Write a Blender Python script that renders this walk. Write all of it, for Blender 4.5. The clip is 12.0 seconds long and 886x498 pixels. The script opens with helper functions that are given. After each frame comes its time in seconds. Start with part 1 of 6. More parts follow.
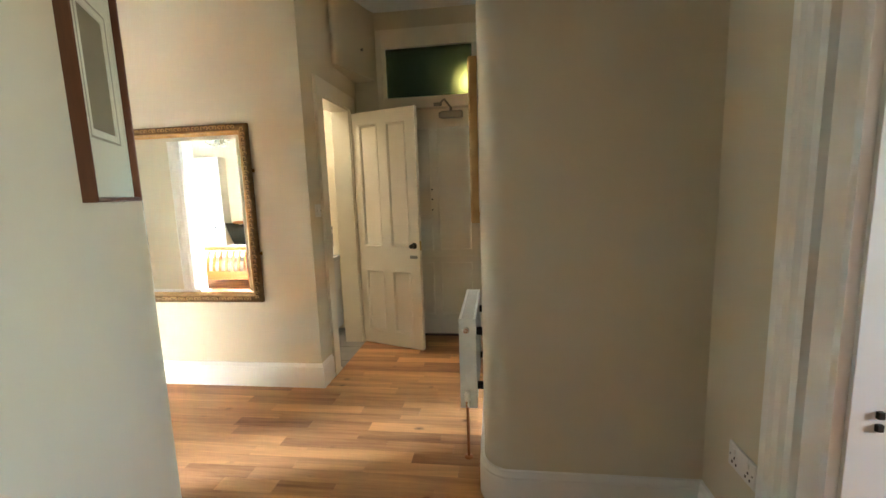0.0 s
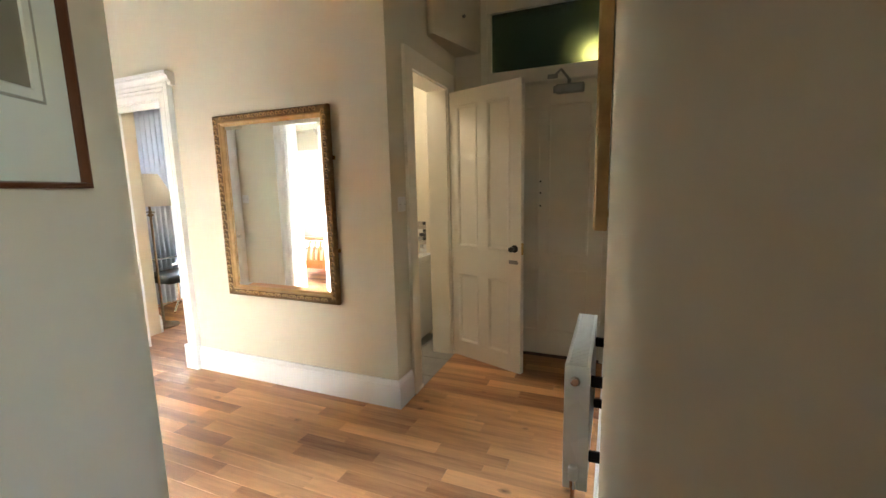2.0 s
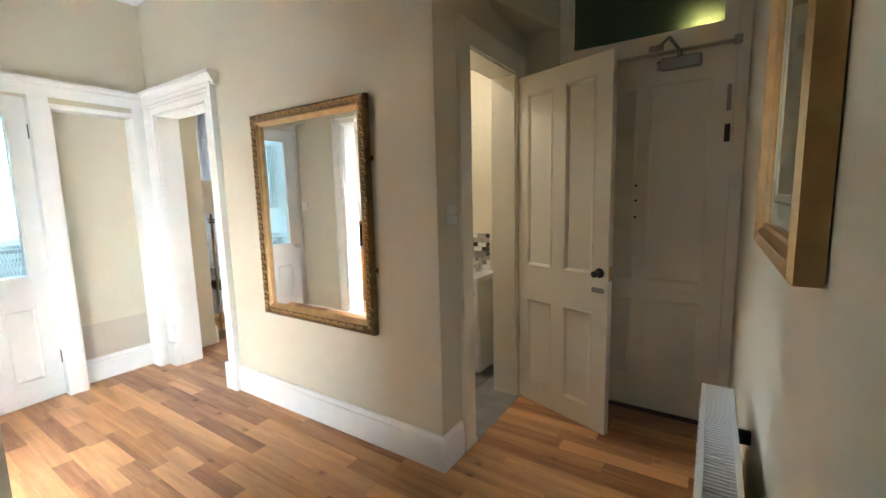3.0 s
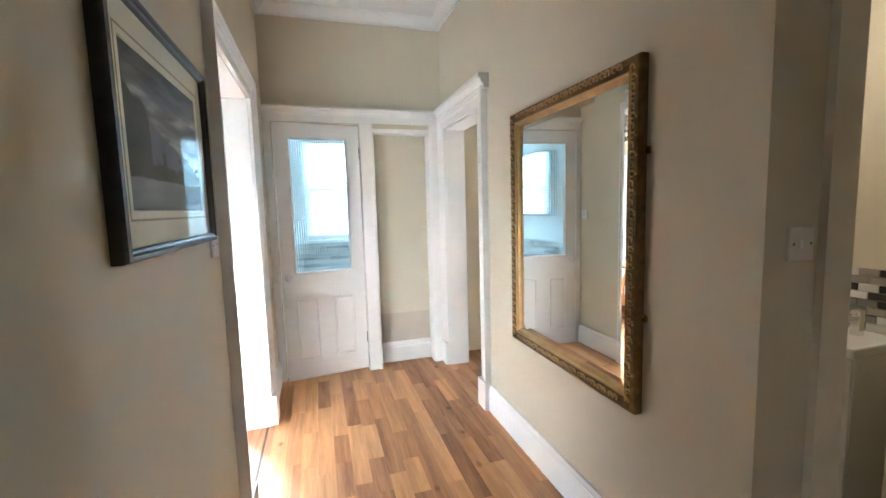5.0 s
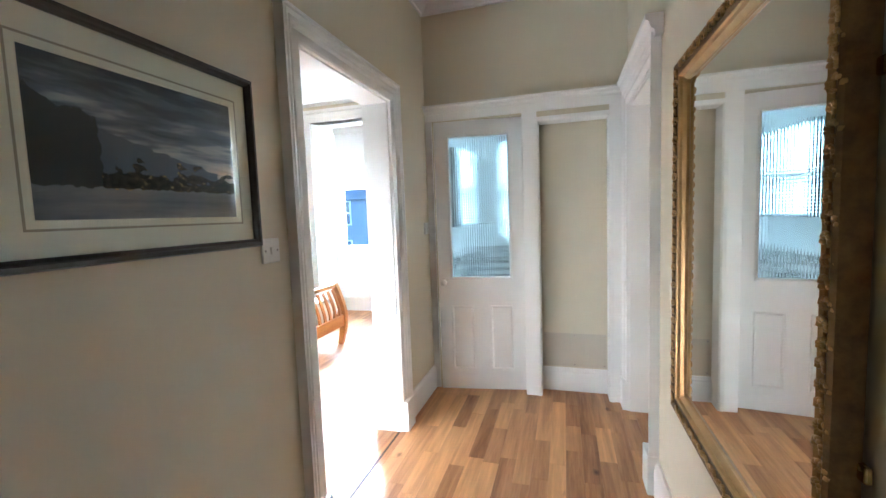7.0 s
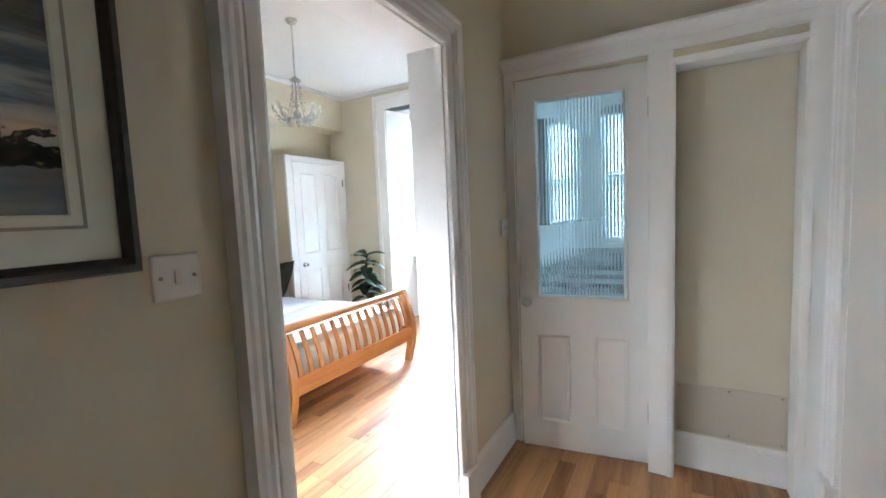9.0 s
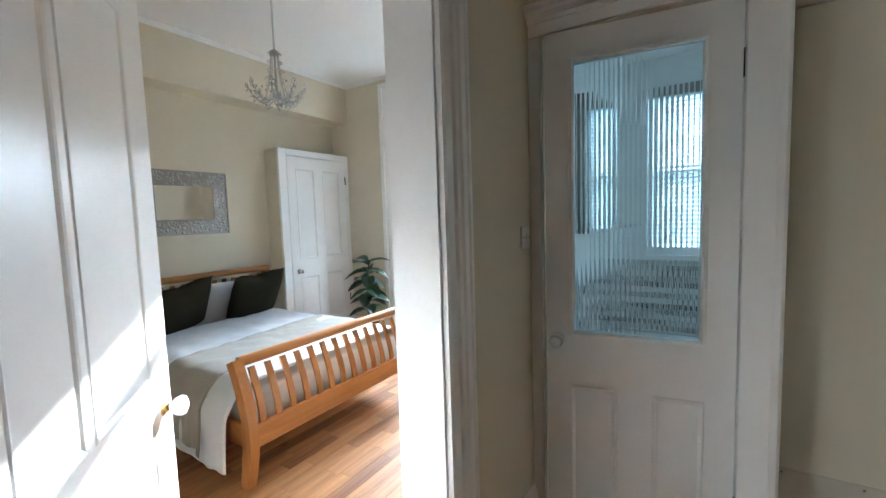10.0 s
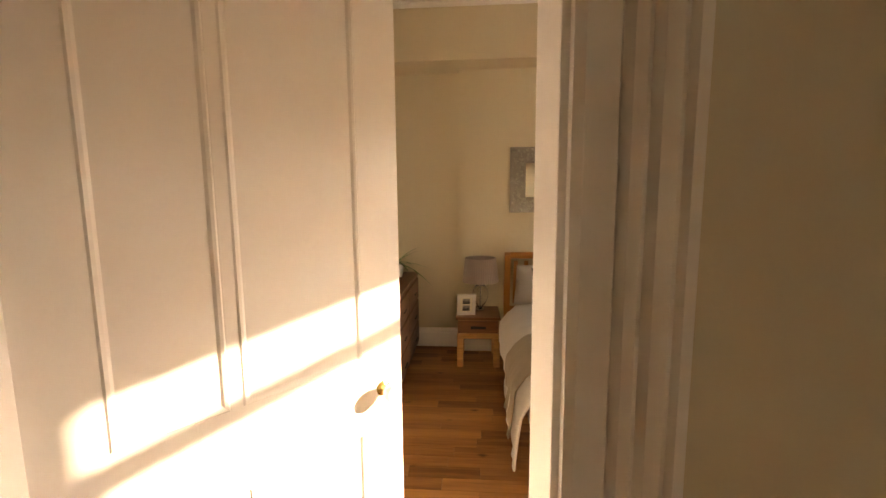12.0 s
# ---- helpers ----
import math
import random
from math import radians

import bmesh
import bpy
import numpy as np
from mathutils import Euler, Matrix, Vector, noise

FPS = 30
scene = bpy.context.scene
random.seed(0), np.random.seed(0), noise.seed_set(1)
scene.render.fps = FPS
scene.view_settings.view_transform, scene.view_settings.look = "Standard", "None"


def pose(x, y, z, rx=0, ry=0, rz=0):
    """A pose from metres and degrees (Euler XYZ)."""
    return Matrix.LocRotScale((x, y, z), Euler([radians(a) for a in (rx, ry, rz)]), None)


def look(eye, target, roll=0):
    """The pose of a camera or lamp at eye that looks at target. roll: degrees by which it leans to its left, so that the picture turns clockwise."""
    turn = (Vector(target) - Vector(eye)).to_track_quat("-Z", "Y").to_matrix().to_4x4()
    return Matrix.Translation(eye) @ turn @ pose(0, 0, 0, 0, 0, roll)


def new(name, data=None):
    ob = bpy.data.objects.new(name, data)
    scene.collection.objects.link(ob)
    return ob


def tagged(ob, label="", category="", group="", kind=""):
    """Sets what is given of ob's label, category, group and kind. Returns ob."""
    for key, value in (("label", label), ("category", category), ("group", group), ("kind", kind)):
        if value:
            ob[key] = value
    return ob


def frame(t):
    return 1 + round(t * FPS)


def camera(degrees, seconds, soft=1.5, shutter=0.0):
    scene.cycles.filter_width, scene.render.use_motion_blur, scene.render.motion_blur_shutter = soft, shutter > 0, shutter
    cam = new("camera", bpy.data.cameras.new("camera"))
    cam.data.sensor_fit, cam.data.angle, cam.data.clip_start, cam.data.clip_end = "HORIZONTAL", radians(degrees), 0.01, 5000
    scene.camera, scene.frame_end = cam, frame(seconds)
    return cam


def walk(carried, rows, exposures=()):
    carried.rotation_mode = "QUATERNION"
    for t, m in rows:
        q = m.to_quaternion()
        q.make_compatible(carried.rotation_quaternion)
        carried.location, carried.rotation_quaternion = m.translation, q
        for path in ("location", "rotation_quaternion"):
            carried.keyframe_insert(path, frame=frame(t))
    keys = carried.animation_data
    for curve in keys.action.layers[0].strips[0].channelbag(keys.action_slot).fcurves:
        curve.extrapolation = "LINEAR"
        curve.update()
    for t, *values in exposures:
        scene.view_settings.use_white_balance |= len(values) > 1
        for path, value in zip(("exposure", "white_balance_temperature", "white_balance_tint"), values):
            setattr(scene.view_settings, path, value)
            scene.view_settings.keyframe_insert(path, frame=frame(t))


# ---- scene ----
cam = camera(94.0, 12.0)
PATH = [
    (0, (1.004, 1.001, 1.328), (0.748, 2.965, 1.049), -1.9),
    (0.5, (1.036, 1.038, 1.326), (0.695, 2.987, 1.036), -1.6),
    (1, (1.067, 1.12, 1.315), (0.599, 3.042, 1.019), -1.6),
    (1.5, (1.018, 1.312, 1.308), (0.405, 3.192, 1.006), -1.3),
    (2, (0.952, 1.544, 1.315), (0.194, 3.371, 1.019), -1.3),
    (2.5, (0.9, 1.818, 1.307), (0.011, 3.588, 1.029), -1.3),
    (4.5, (0.554, 2.499, 1.344), (-1.223, 3.394, 1.137), -1.7),
    (5, (0.522, 2.562, 1.336), (-1.384, 3.134, 1.136), -1.6),
    (5.5, (0.452, 2.661, 1.32), (-1.512, 2.992, 1.143), -1.7),
    (6, (0.295, 2.83, 1.32), (-1.698, 2.896, 1.163), -1.7),
    (6.5, (0.193, 3.019, 1.319), (-1.786, 2.779, 1.161), -1.8),
    (7, (0.112, 3.188, 1.329), (-1.799, 2.623, 1.165), -2.1),
    (7.5, (0.042, 3.201, 1.324), (-1.776, 2.386, 1.158), -2.4),
    (9.5, (-0.959, 2.902, 1.324), (-2.68, 1.896, 1.159), -2.2),
    (10, (-1.233, 2.807, 1.329), (-2.917, 1.74, 1.17), -1.8),
    (10.5, (-1.527, 2.827, 1.32), (-3.121, 1.632, 1.151), -1.8),
    (11, (-1.772, 2.817, 1.319), (-3.152, 1.381, 1.137), -1.3),
    (11.5, (-1.98, 2.689, 1.322), (-2.79, 0.871, 1.129), -0.5),
    (12, (-2.073, 2.643, 1.363), (-1.928, 0.663, 1.118), -0.5),
]
EXPOSURE = ((0.0, 5.35, 6050, 2), (1.0, 5.3, 6050, 3), (2.0, 4.95, 5850, 5), (2.6, 4.85, 5500, 3), (4.5, 4.25, 5450, 7), (5.5, 4.3, 5400, 6), (6.5, 3.95, 5350, 6), (7.5, 3.8, 5450, 6), (9.4, 3.0, 5400, 5), (10.5, 2.45, 5600, 3), (11.0, 2.6, 5950, 6), (11.5, 2.5, 10600, 33), (12.0, 2.45, 12000, 24))
walk(cam, [(t, look(eye, target, roll)) for t, eye, target, roll in PATH], EXPOSURE)

# ---- light ----
SUN_SLOPE, SUN_DROP = 0.27, 0.262            # metres in y and down for each metre in x
world = bpy.data.worlds.new("world")
scene.world = world
world.use_nodes = True
wn = world.node_tree
sky = wn.nodes.new("ShaderNodeTexSky")
sky.sky_type = "NISHITA"
sky.sun_disc = False
sky.dust_density, sky.ozone_density = 0.4, 3.0
sky.sun_elevation = math.atan(SUN_DROP / math.hypot(1, SUN_SLOPE))
sky.sun_rotation = math.atan2(-1, -SUN_SLOPE) % (2 * math.pi)
wn.links.new(sky.outputs[0], wn.nodes["Background"].inputs[0])
wn.nodes["Background"].inputs[1].default_value = 0.12

sun_data = bpy.data.lights.new("sun", "SUN")
sun_data.energy, sun_data.angle, sun_data.color = 5.0, radians(0.6), (1.0, 0.96, 0.90)
sun = new("sun", sun_data)
sun.matrix_world = look((-12, 0, 6), Vector((-12, 0, 6)) + Vector((1, SUN_SLOPE, -SUN_DROP)))


def window_light(name, place, target, width, height, watts, colour):
    data = bpy.data.lights.new(name, "AREA")
    data.shape, data.size, data.size_y = "RECTANGLE", width, height
    data.energy, data.color = watts, colour
    ob = new(name, data)
    ob.matrix_world = look(place, target)
    return ob


SKY_BLUE = (0.80, 0.90, 1.0)
# area lamps standing in for open sky above the roofs outside the windows
window_light("daylight_bedroom", (-6.4, 0.55, 2.95), (-3.0, 0.8, 0.5), 2.2, 1.0, 45, SKY_BLUE)
window_light("horizon_bedroom", (-9.2, -1.15, 3.5), (-5.2, 0.55, 1.7), 5.0, 2.2, 1000, (0.86, 0.93, 1.0))
window_light("daylight_bathroom", (-6.2, 2.90, 3.5), (-4.0, 2.90, 0.8), 1.6, 1.0, 290, (0.84, 0.95, 1.0))
window_light("daylight_sitting_room", (-5.4, 5.3, 3.3), (-2.6, 4.6, 0.4), 2.4, 1.6, 40, SKY_BLUE)
# warm tinted daylight in the side room window, unseen and added for the passage
window_light("unseen_daylight_side_room", (3.96, 1.225, 1.6), (1.9, 1.4, 1.0), 0.5, 0.9, 1.0, (1.0, 0.88, 0.70))
WASH_WATTS = 0.22

# ---- materials ----


def mat(name):
    m = bpy.data.materials.new(name)
    m.use_nodes = True
    nt = m.node_tree
    return m, nt, nt.nodes["Principled BSDF"]


def node(nt, kind, **values):
    n = nt.nodes.new(kind)
    for k, v in values.items():
        n.inputs[k].default_value = v
    return n


def paint(name, colour, rough=0.5, var=0.05, coarse=1.6, fine=60.0, bump=0.05, depth=0.002, metal=0.0, speck=0.0):
    """A plain coating with slow patches, a fine grain and slight relief."""
    m, nt, bsdf = mat(name)
    geo = nt.nodes.new("ShaderNodeNewGeometry")
    slow = node(nt, "ShaderNodeTexNoise", Scale=coarse, Detail=4.0)
    quick = node(nt, "ShaderNodeTexNoise", Scale=fine, Detail=3.0)
    for n in (slow, quick):
        nt.links.new(geo.outputs["Position"], n.inputs["Vector"])
    mix = nt.nodes.new("ShaderNodeMix")
    mix.data_type = "RGBA"
    mix.inputs["A"].default_value = (*[c * (1 - var) for c in colour], 1)
    mix.inputs["B"].default_value = (*[min(1, c * (1 + var)) for c in colour], 1)
    add = nt.nodes.new("ShaderNodeMath")
    add.operation = "MULTIPLY_ADD"
    add.inputs[1].default_value = 0.25 + speck
    nt.links.new(quick.outputs[0], add.inputs[0])
    sub = nt.nodes.new("ShaderNodeMath")
    sub.operation = "MULTIPLY_ADD"
    sub.inputs[1].default_value = 1.6
    sub.inputs[2].default_value = -0.45
    nt.links.new(slow.outputs[0], sub.inputs[0])
    nt.links.new(sub.outputs[0], add.inputs[2])
    nt.links.new(add.outputs[0], mix.inputs["Factor"])
    nt.links.new(mix.outputs["Result"], bsdf.inputs["Base Color"])
    bsdf.inputs["Roughness"].default_value = rough
    bsdf.inputs["Metallic"].default_value = metal
    rr = nt.nodes.new("ShaderNodeMapRange")
    rr.inputs["To Min"].default_value = max(0.02, rough - 0.08)
    rr.inputs["To Max"].default_value = min(1, rough + 0.08)
    nt.links.new(slow.outputs[0], rr.inputs["Value"])
    nt.links.new(rr.outputs[0], bsdf.inputs["Roughness"])
    b = node(nt, "ShaderNodeBump", Strength=bump, Distance=depth)
    nt.links.new(quick.outputs[0], b.inputs["Height"])
    nt.links.new(b.outputs[0], bsdf.inputs["Normal"])
    return m


def wood(name, dark, light, along="X", rough=0.4, per="none", grain=1.0, knots=False, bump=0.12):
    """Wood with long grain; per: object or island, which varies the tone piece by piece."""
    m, nt, bsdf = mat(name)
    geo = nt.nodes.new("ShaderNodeNewGeometry")
    mp = nt.nodes.new("ShaderNodeMapping")
    s = {"X": (0.9, 14, 14), "Y": (14, 0.9, 14), "Z": (14, 14, 0.9)}[along]
    mp.inputs["Scale"].default_value = [v * grain for v in s]
    nt.links.new(geo.outputs["Position"], mp.inputs["Vector"])
    rnd = None
    if per == "object":
        rnd = nt.nodes.new("ShaderNodeObjectInfo").outputs["Random"]
    elif per == "island":
        rnd = geo.outputs["Random Per Island"]
    if rnd is not None:
        sc = nt.nodes.new("ShaderNodeVectorMath")
        sc.operation = "SCALE"
        sc.inputs[0].default_value = (37.0, 19.0, 53.0)
        nt.links.new(rnd, sc.inputs["Scale"])
        nt.links.new(sc.outputs[0], mp.inputs["Location"])
    n1 = node(nt, "ShaderNodeTexNoise", Scale=1.0, Detail=6.0, Roughness=0.62, Distortion=0.6)
    n2 = node(nt, "ShaderNodeTexNoise", Scale=5.0, Detail=4.0, Roughness=0.7)
    nt.links.new(mp.outputs[0], n1.inputs["Vector"])
    nt.links.new(mp.outputs[0], n2.inputs["Vector"])
    ramp = nt.nodes.new("ShaderNodeValToRGB")
    ramp.color_ramp.elements[0].position, ramp.color_ramp.elements[1].position = 0.22, 0.74
    ramp.color_ramp.elements[0].color = (*dark, 1)
    ramp.color_ramp.elements[1].color = (*light, 1)
    f = nt.nodes.new("ShaderNodeMath")
    f.operation = "MULTIPLY_ADD"
    f.inputs[1].default_value = 0.35
    nt.links.new(n2.outputs[0], f.inputs[0])
    g = nt.nodes.new("ShaderNodeMath")
    g.operation = "MULTIPLY_ADD"
    g.inputs[1].default_value = 0.75
    g.inputs[2].default_value = -0.06
    nt.links.new(n1.outputs[0], g.inputs[0])
    nt.links.new(g.outputs[0], f.inputs[2])
    out = f.outputs[0]
    if rnd is not None:
        k = nt.nodes.new("ShaderNodeMath")
        k.operation = "MULTIPLY_ADD"
        k.inputs[1].default_value = 0.30
        nt.links.new(rnd, k.inputs[0])
        k2 = nt.nodes.new("ShaderNodeMath")
        k2.operation = "SUBTRACT"
        k2.inputs[1].default_value = 0.14
        nt.links.new(out, k.inputs[2])
        nt.links.new(k.outputs[0], k2.inputs[0])
        out = k2.outputs[0]
    nt.links.new(out, ramp.inputs["Fac"])
    col = ramp.outputs["Color"]
    if knots:
        mk = nt.nodes.new("ShaderNodeMapping")
        mk.inputs["Scale"].default_value = (3.0, 5.0, 3.0)
        nt.links.new(geo.outputs["Position"], mk.inputs["Vector"])
        vo = node(nt, "ShaderNodeTexVoronoi", Scale=1.35)
        wob = node(nt, "ShaderNodeTexNoise", Scale=14.0, Detail=3.0)
        nt.links.new(mk.outputs[0], wob.inputs["Vector"])
        mxv = nt.nodes.new("ShaderNodeMix")
        mxv.data_type = "RGBA"
        mxv.inputs["Factor"].default_value = 0.08
        nt.links.new(mk.outputs[0], mxv.inputs["A"])
        nt.links.new(wob.outputs["Color"], mxv.inputs["B"])
        nt.links.new(mxv.outputs["Result"], vo.inputs["Vector"])
        kr = nt.nodes.new("ShaderNodeValToRGB")
        kr.color_ramp.elements[0].position, kr.color_ramp.elements[1].position = 0.02, 0.13
        kr.color_ramp.elements[0].color = (0.16, 0.12, 0.10, 1)
        kr.color_ramp.elements[1].color = (1, 1, 1, 1)
        nt.links.new(vo.outputs["Distance"], kr.inputs["Fac"])
        mul = nt.nodes.new("ShaderNodeMix")
        mul.data_type, mul.blend_type = "RGBA", "MULTIPLY"
        mul.inputs["Factor"].default_value = 0.85
        nt.links.new(col, mul.inputs["A"])
        nt.links.new(kr.outputs["Color"], mul.inputs["B"])
        col = mul.outputs["Result"]
    nt.links.new(col, bsdf.inputs["Base Color"])
    rr = nt.nodes.new("ShaderNodeMapRange")
    rr.inputs["To Min"].default_value, rr.inputs["To Max"].default_value = rough + 0.10, rough - 0.06
    nt.links.new(n1.outputs[0], rr.inputs["Value"])
    nt.links.new(rr.outputs[0], bsdf.inputs["Roughness"])
    b = node(nt, "ShaderNodeBump", Strength=bump, Distance=0.002)
    nt.links.new(n2.outputs[0], b.inputs["Height"])
    nt.links.new(b.outputs[0], bsdf.inputs["Normal"])
    return m


def glass(name, colour=(1, 1, 1), rough=0.0, ior=1.45, noise_bump=0.0):
    m, nt, bsdf = mat(name)
    bsdf.inputs["Base Color"].default_value = (*colour, 1)
    bsdf.inputs["Roughness"].default_value = rough
    bsdf.inputs["IOR"].default_value = ior
    bsdf.inputs["Transmission Weight"].default_value = 1.0
    if noise_bump:
        geo = nt.nodes.new("ShaderNodeNewGeometry")
        n = node(nt, "ShaderNodeTexNoise", Scale=55.0, Detail=2.0)
        nt.links.new(geo.outputs["Position"], n.inputs["Vector"])
        b = node(nt, "ShaderNodeBump", Strength=noise_bump, Distance=0.004)
        nt.links.new(n.outputs[0], b.inputs["Height"])
        nt.links.new(b.outputs[0], bsdf.inputs["Normal"])
    return m


def clear_pane(name, tint=(0.95, 0.98, 1.0), share=0.10):
    """Thin flat glass: mostly clear, with a mirror share that grows at a slant."""
    m, nt, bsdf = mat(name)
    nt.nodes.remove(bsdf)
    tr = nt.nodes.new("ShaderNodeBsdfTransparent")
    tr.inputs[0].default_value = (*tint, 1)
    gl = nt.nodes.new("ShaderNodeBsdfGlossy")
    gl.inputs["Roughness"].default_value = 0.01
    lw = nt.nodes.new("ShaderNodeLayerWeight")
    pw = nt.nodes.new("ShaderNodeMath")
    pw.operation = "POWER"
    pw.inputs[1].default_value = 4.0
    nt.links.new(lw.outputs["Facing"], pw.inputs[0])
    ma = nt.nodes.new("ShaderNodeMath")
    ma.operation = "MULTIPLY_ADD"
    ma.inputs[1].default_value, ma.inputs[2].default_value = 0.20, 0.006
    nt.links.new(pw.outputs[0], ma.inputs[0])
    mx = nt.nodes.new("ShaderNodeMixShader")
    nt.links.new(ma.outputs[0], mx.inputs[0])
    nt.links.new(tr.outputs[0], mx.inputs[1])
    nt.links.new(gl.outputs[0], mx.inputs[2])
    nt.links.new(mx.outputs[0], nt.nodes["Material Output"].inputs["Surface"])
    return m


def lamp_glow(name, colour, strength):
    m, nt, bsdf = mat(name)
    bsdf.inputs["Base Color"].default_value = (0.8, 0.8, 0.8, 1)
    bsdf.inputs["Emission Color"].default_value = (*colour, 1)
    bsdf.inputs["Emission Strength"].default_value = strength
    return m


def fabric(name, colour, scale=500.0, rough=0.9, var=0.06, sheen=0.3):
    m = paint(name, colour, rough, var, 5.0, scale, 0.25, 0.001)
    m.node_tree.nodes["Principled BSDF"].inputs["Sheen Weight"].default_value = sheen
    return m


WALL = paint("beige_wall_paint", (0.705, 0.64, 0.50), 0.62, 0.035, 1.3, 150, 0.10, 0.0015)
WHITE = paint("white_gloss_paint", (0.90, 0.89, 0.875), 0.34, 0.035, 2.5, 40, 0.10, 0.0015)
CREAM = paint("cream_door_paint", (0.85, 0.795, 0.68), 0.40, 0.05, 3.0, 40, 0.12, 0.002)
CEIL = paint("ceiling_paint", (0.88, 0.88, 0.87), 0.75, 0.02, 1.2, 120, 0.06)
KICK = paint("plate_paint", (0.60, 0.54, 0.445), 0.42, 0.04, 3.0, 90, 0.05)
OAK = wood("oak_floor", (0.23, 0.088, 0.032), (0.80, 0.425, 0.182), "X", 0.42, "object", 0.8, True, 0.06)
# same oak as OAK, a darker tone put in to offset the overbright rooms
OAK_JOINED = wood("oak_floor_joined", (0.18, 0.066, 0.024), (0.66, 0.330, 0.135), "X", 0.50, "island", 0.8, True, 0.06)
JOINT = paint("floor_joint", (0.060, 0.032, 0.016), 0.7)
BEDWOOD = wood("honey_bed_wood", (0.30, 0.105, 0.022), (0.52, 0.225, 0.060), "Z", 0.30, "none", 1.2)
BEDRAIL = wood("honey_rail_wood", (0.30, 0.105, 0.022), (0.52, 0.225, 0.060), "X", 0.30, "none", 1.2)
RUSTIC = wood("rustic_wood", (0.24, 0.10, 0.036), (0.66, 0.38, 0.155), "X", 0.42, "none", 1.6, True)
RUSTIC_DARK = wood("rustic_dark_wood", (0.085, 0.032, 0.014), (0.30, 0.125, 0.050), "X", 0.36, "none", 1.6)
DRESSER = wood("dresser_wood", (0.07, 0.030, 0.014), (0.22, 0.105, 0.050), "Y", 0.42)
MAHOGANY = wood("frame_wood", (0.050, 0.016, 0.006), (0.16, 0.055, 0.018), "Z", 0.32)
BLACKWOOD = wood("dark_frame_wood", (0.018, 0.014, 0.012), (0.050, 0.040, 0.035), "X", 0.30)
GOLD = paint("worn_gilt", (0.54, 0.335, 0.14), 0.38, 0.22, 14, 130, 0.25, 0.002, 0.6)
GOLD_DARK = paint("dark_gilt_relief", (0.22, 0.130, 0.050), 0.42, 0.40, 40, 160, 0.4, 0.003, 0.45)
BRASS = paint("brass", (0.60, 0.42, 0.16), 0.28, 0.10, 20, 90, 0.05, 0.001, 1.0)
CHROME = paint("chrome", (0.72, 0.72, 0.72), 0.14, 0.04, 8, 60, 0.02, 0.001, 1.0)
PEWTER = paint("dull_metal", (0.33, 0.32, 0.30), 0.38, 0.10, 20, 120, 0.1, 0.001, 1.0)
IRON = paint("dark_iron", (0.030, 0.028, 0.026), 0.45, 0.15, 15, 90, 0.2, 0.001, 0.6)
BRONZE = paint("aged_bronze", (0.16, 0.105, 0.055), 0.42, 0.2, 15, 90, 0.15, 0.001, 0.8)
COPPER = paint("copper_pipe", (0.50, 0.20, 0.09), 0.35, 0.15, 20, 90, 0.1, 0.001, 1.0)
RAD = paint("radiator_enamel", (0.80, 0.80, 0.78), 0.28, 0.02, 3, 60, 0.04)
PLASTIC = paint("white_plastic", (0.78, 0.77, 0.74), 0.30, 0.02, 8, 60, 0.02)
# near black: painted shade for holes and slots, and the radiator brackets' own coat
DARK = paint("dark_hole_shade_and_bracket", (0.015, 0.014, 0.013), 0.7)
PORCELAIN = paint("porcelain", (0.84, 0.84, 0.83), 0.12, 0.02, 4, 60, 0.02)
MOUNT = paint("mount_board", (0.86, 0.84, 0.74), 0.85, 0.03, 4, 200, 0.08)
MOUNT_LINE = paint("grey_mount_line", (0.42, 0.39, 0.32), 0.8, 0.03, 4, 200, 0.08)
LINEN = fabric("white_linen", (0.74, 0.735, 0.745))
THROW = fabric("grey_beige_throw", (0.36, 0.315, 0.255), 260, 0.95, 0.10)
VELVET = fabric("dark_olive_velvet", (0.026, 0.022, 0.011), 400, 0.92, 0.20, 0.0)
SHADE = fabric("taupe_silk_shade", (0.33, 0.27, 0.245), 300, 0.7)
IVORY = fabric("ivory_lamp_shade", (0.72, 0.66, 0.56), 300, 0.8)
CURTAIN = fabric("pale_blue_curtain", (0.66, 0.72, 0.84), 200, 0.85)
LEAF = paint("dark_leaf", (0.030, 0.065, 0.030), 0.30, 0.35, 9, 60, 0.2, 0.003)
LEAF_LIGHT = paint("pale_leaf", (0.16, 0.24, 0.09), 0.45, 0.30, 9, 60, 0.2, 0.003)
STEM = paint("woody_stem", (0.10, 0.065, 0.035), 0.8, 0.2, 20, 90, 0.4)
BASKET = paint("woven_basket", (0.42, 0.30, 0.17), 0.8, 0.2, 30, 160, 0.6, 0.004)
STONE = paint("grey_stone_tile", (0.30, 0.29, 0.275), 0.38, 0.20, 6, 50, 0.15)
# the blue grey of distant stone in shade is put into this colour
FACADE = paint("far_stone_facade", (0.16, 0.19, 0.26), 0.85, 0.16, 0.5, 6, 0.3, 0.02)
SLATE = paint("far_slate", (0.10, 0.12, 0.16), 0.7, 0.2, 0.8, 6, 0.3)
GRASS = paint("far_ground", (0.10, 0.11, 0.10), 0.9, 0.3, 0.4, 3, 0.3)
MIRROR = paint("mirror_silver", (0.86, 0.88, 0.87), 0.02, 0.0, 1, 10, 0.0, 0.0, 1.0)
MIRROR.node_tree.nodes["Principled BSDF"].inputs["Roughness"].default_value = 0.005
for link in list(MIRROR.node_tree.links):
    if link.to_socket.name in ("Roughness", "Normal"):
        MIRROR.node_tree.links.remove(link)
RIBBED = glass("ribbed_glass", (0.90, 0.97, 0.98), 0.02, 1.42)
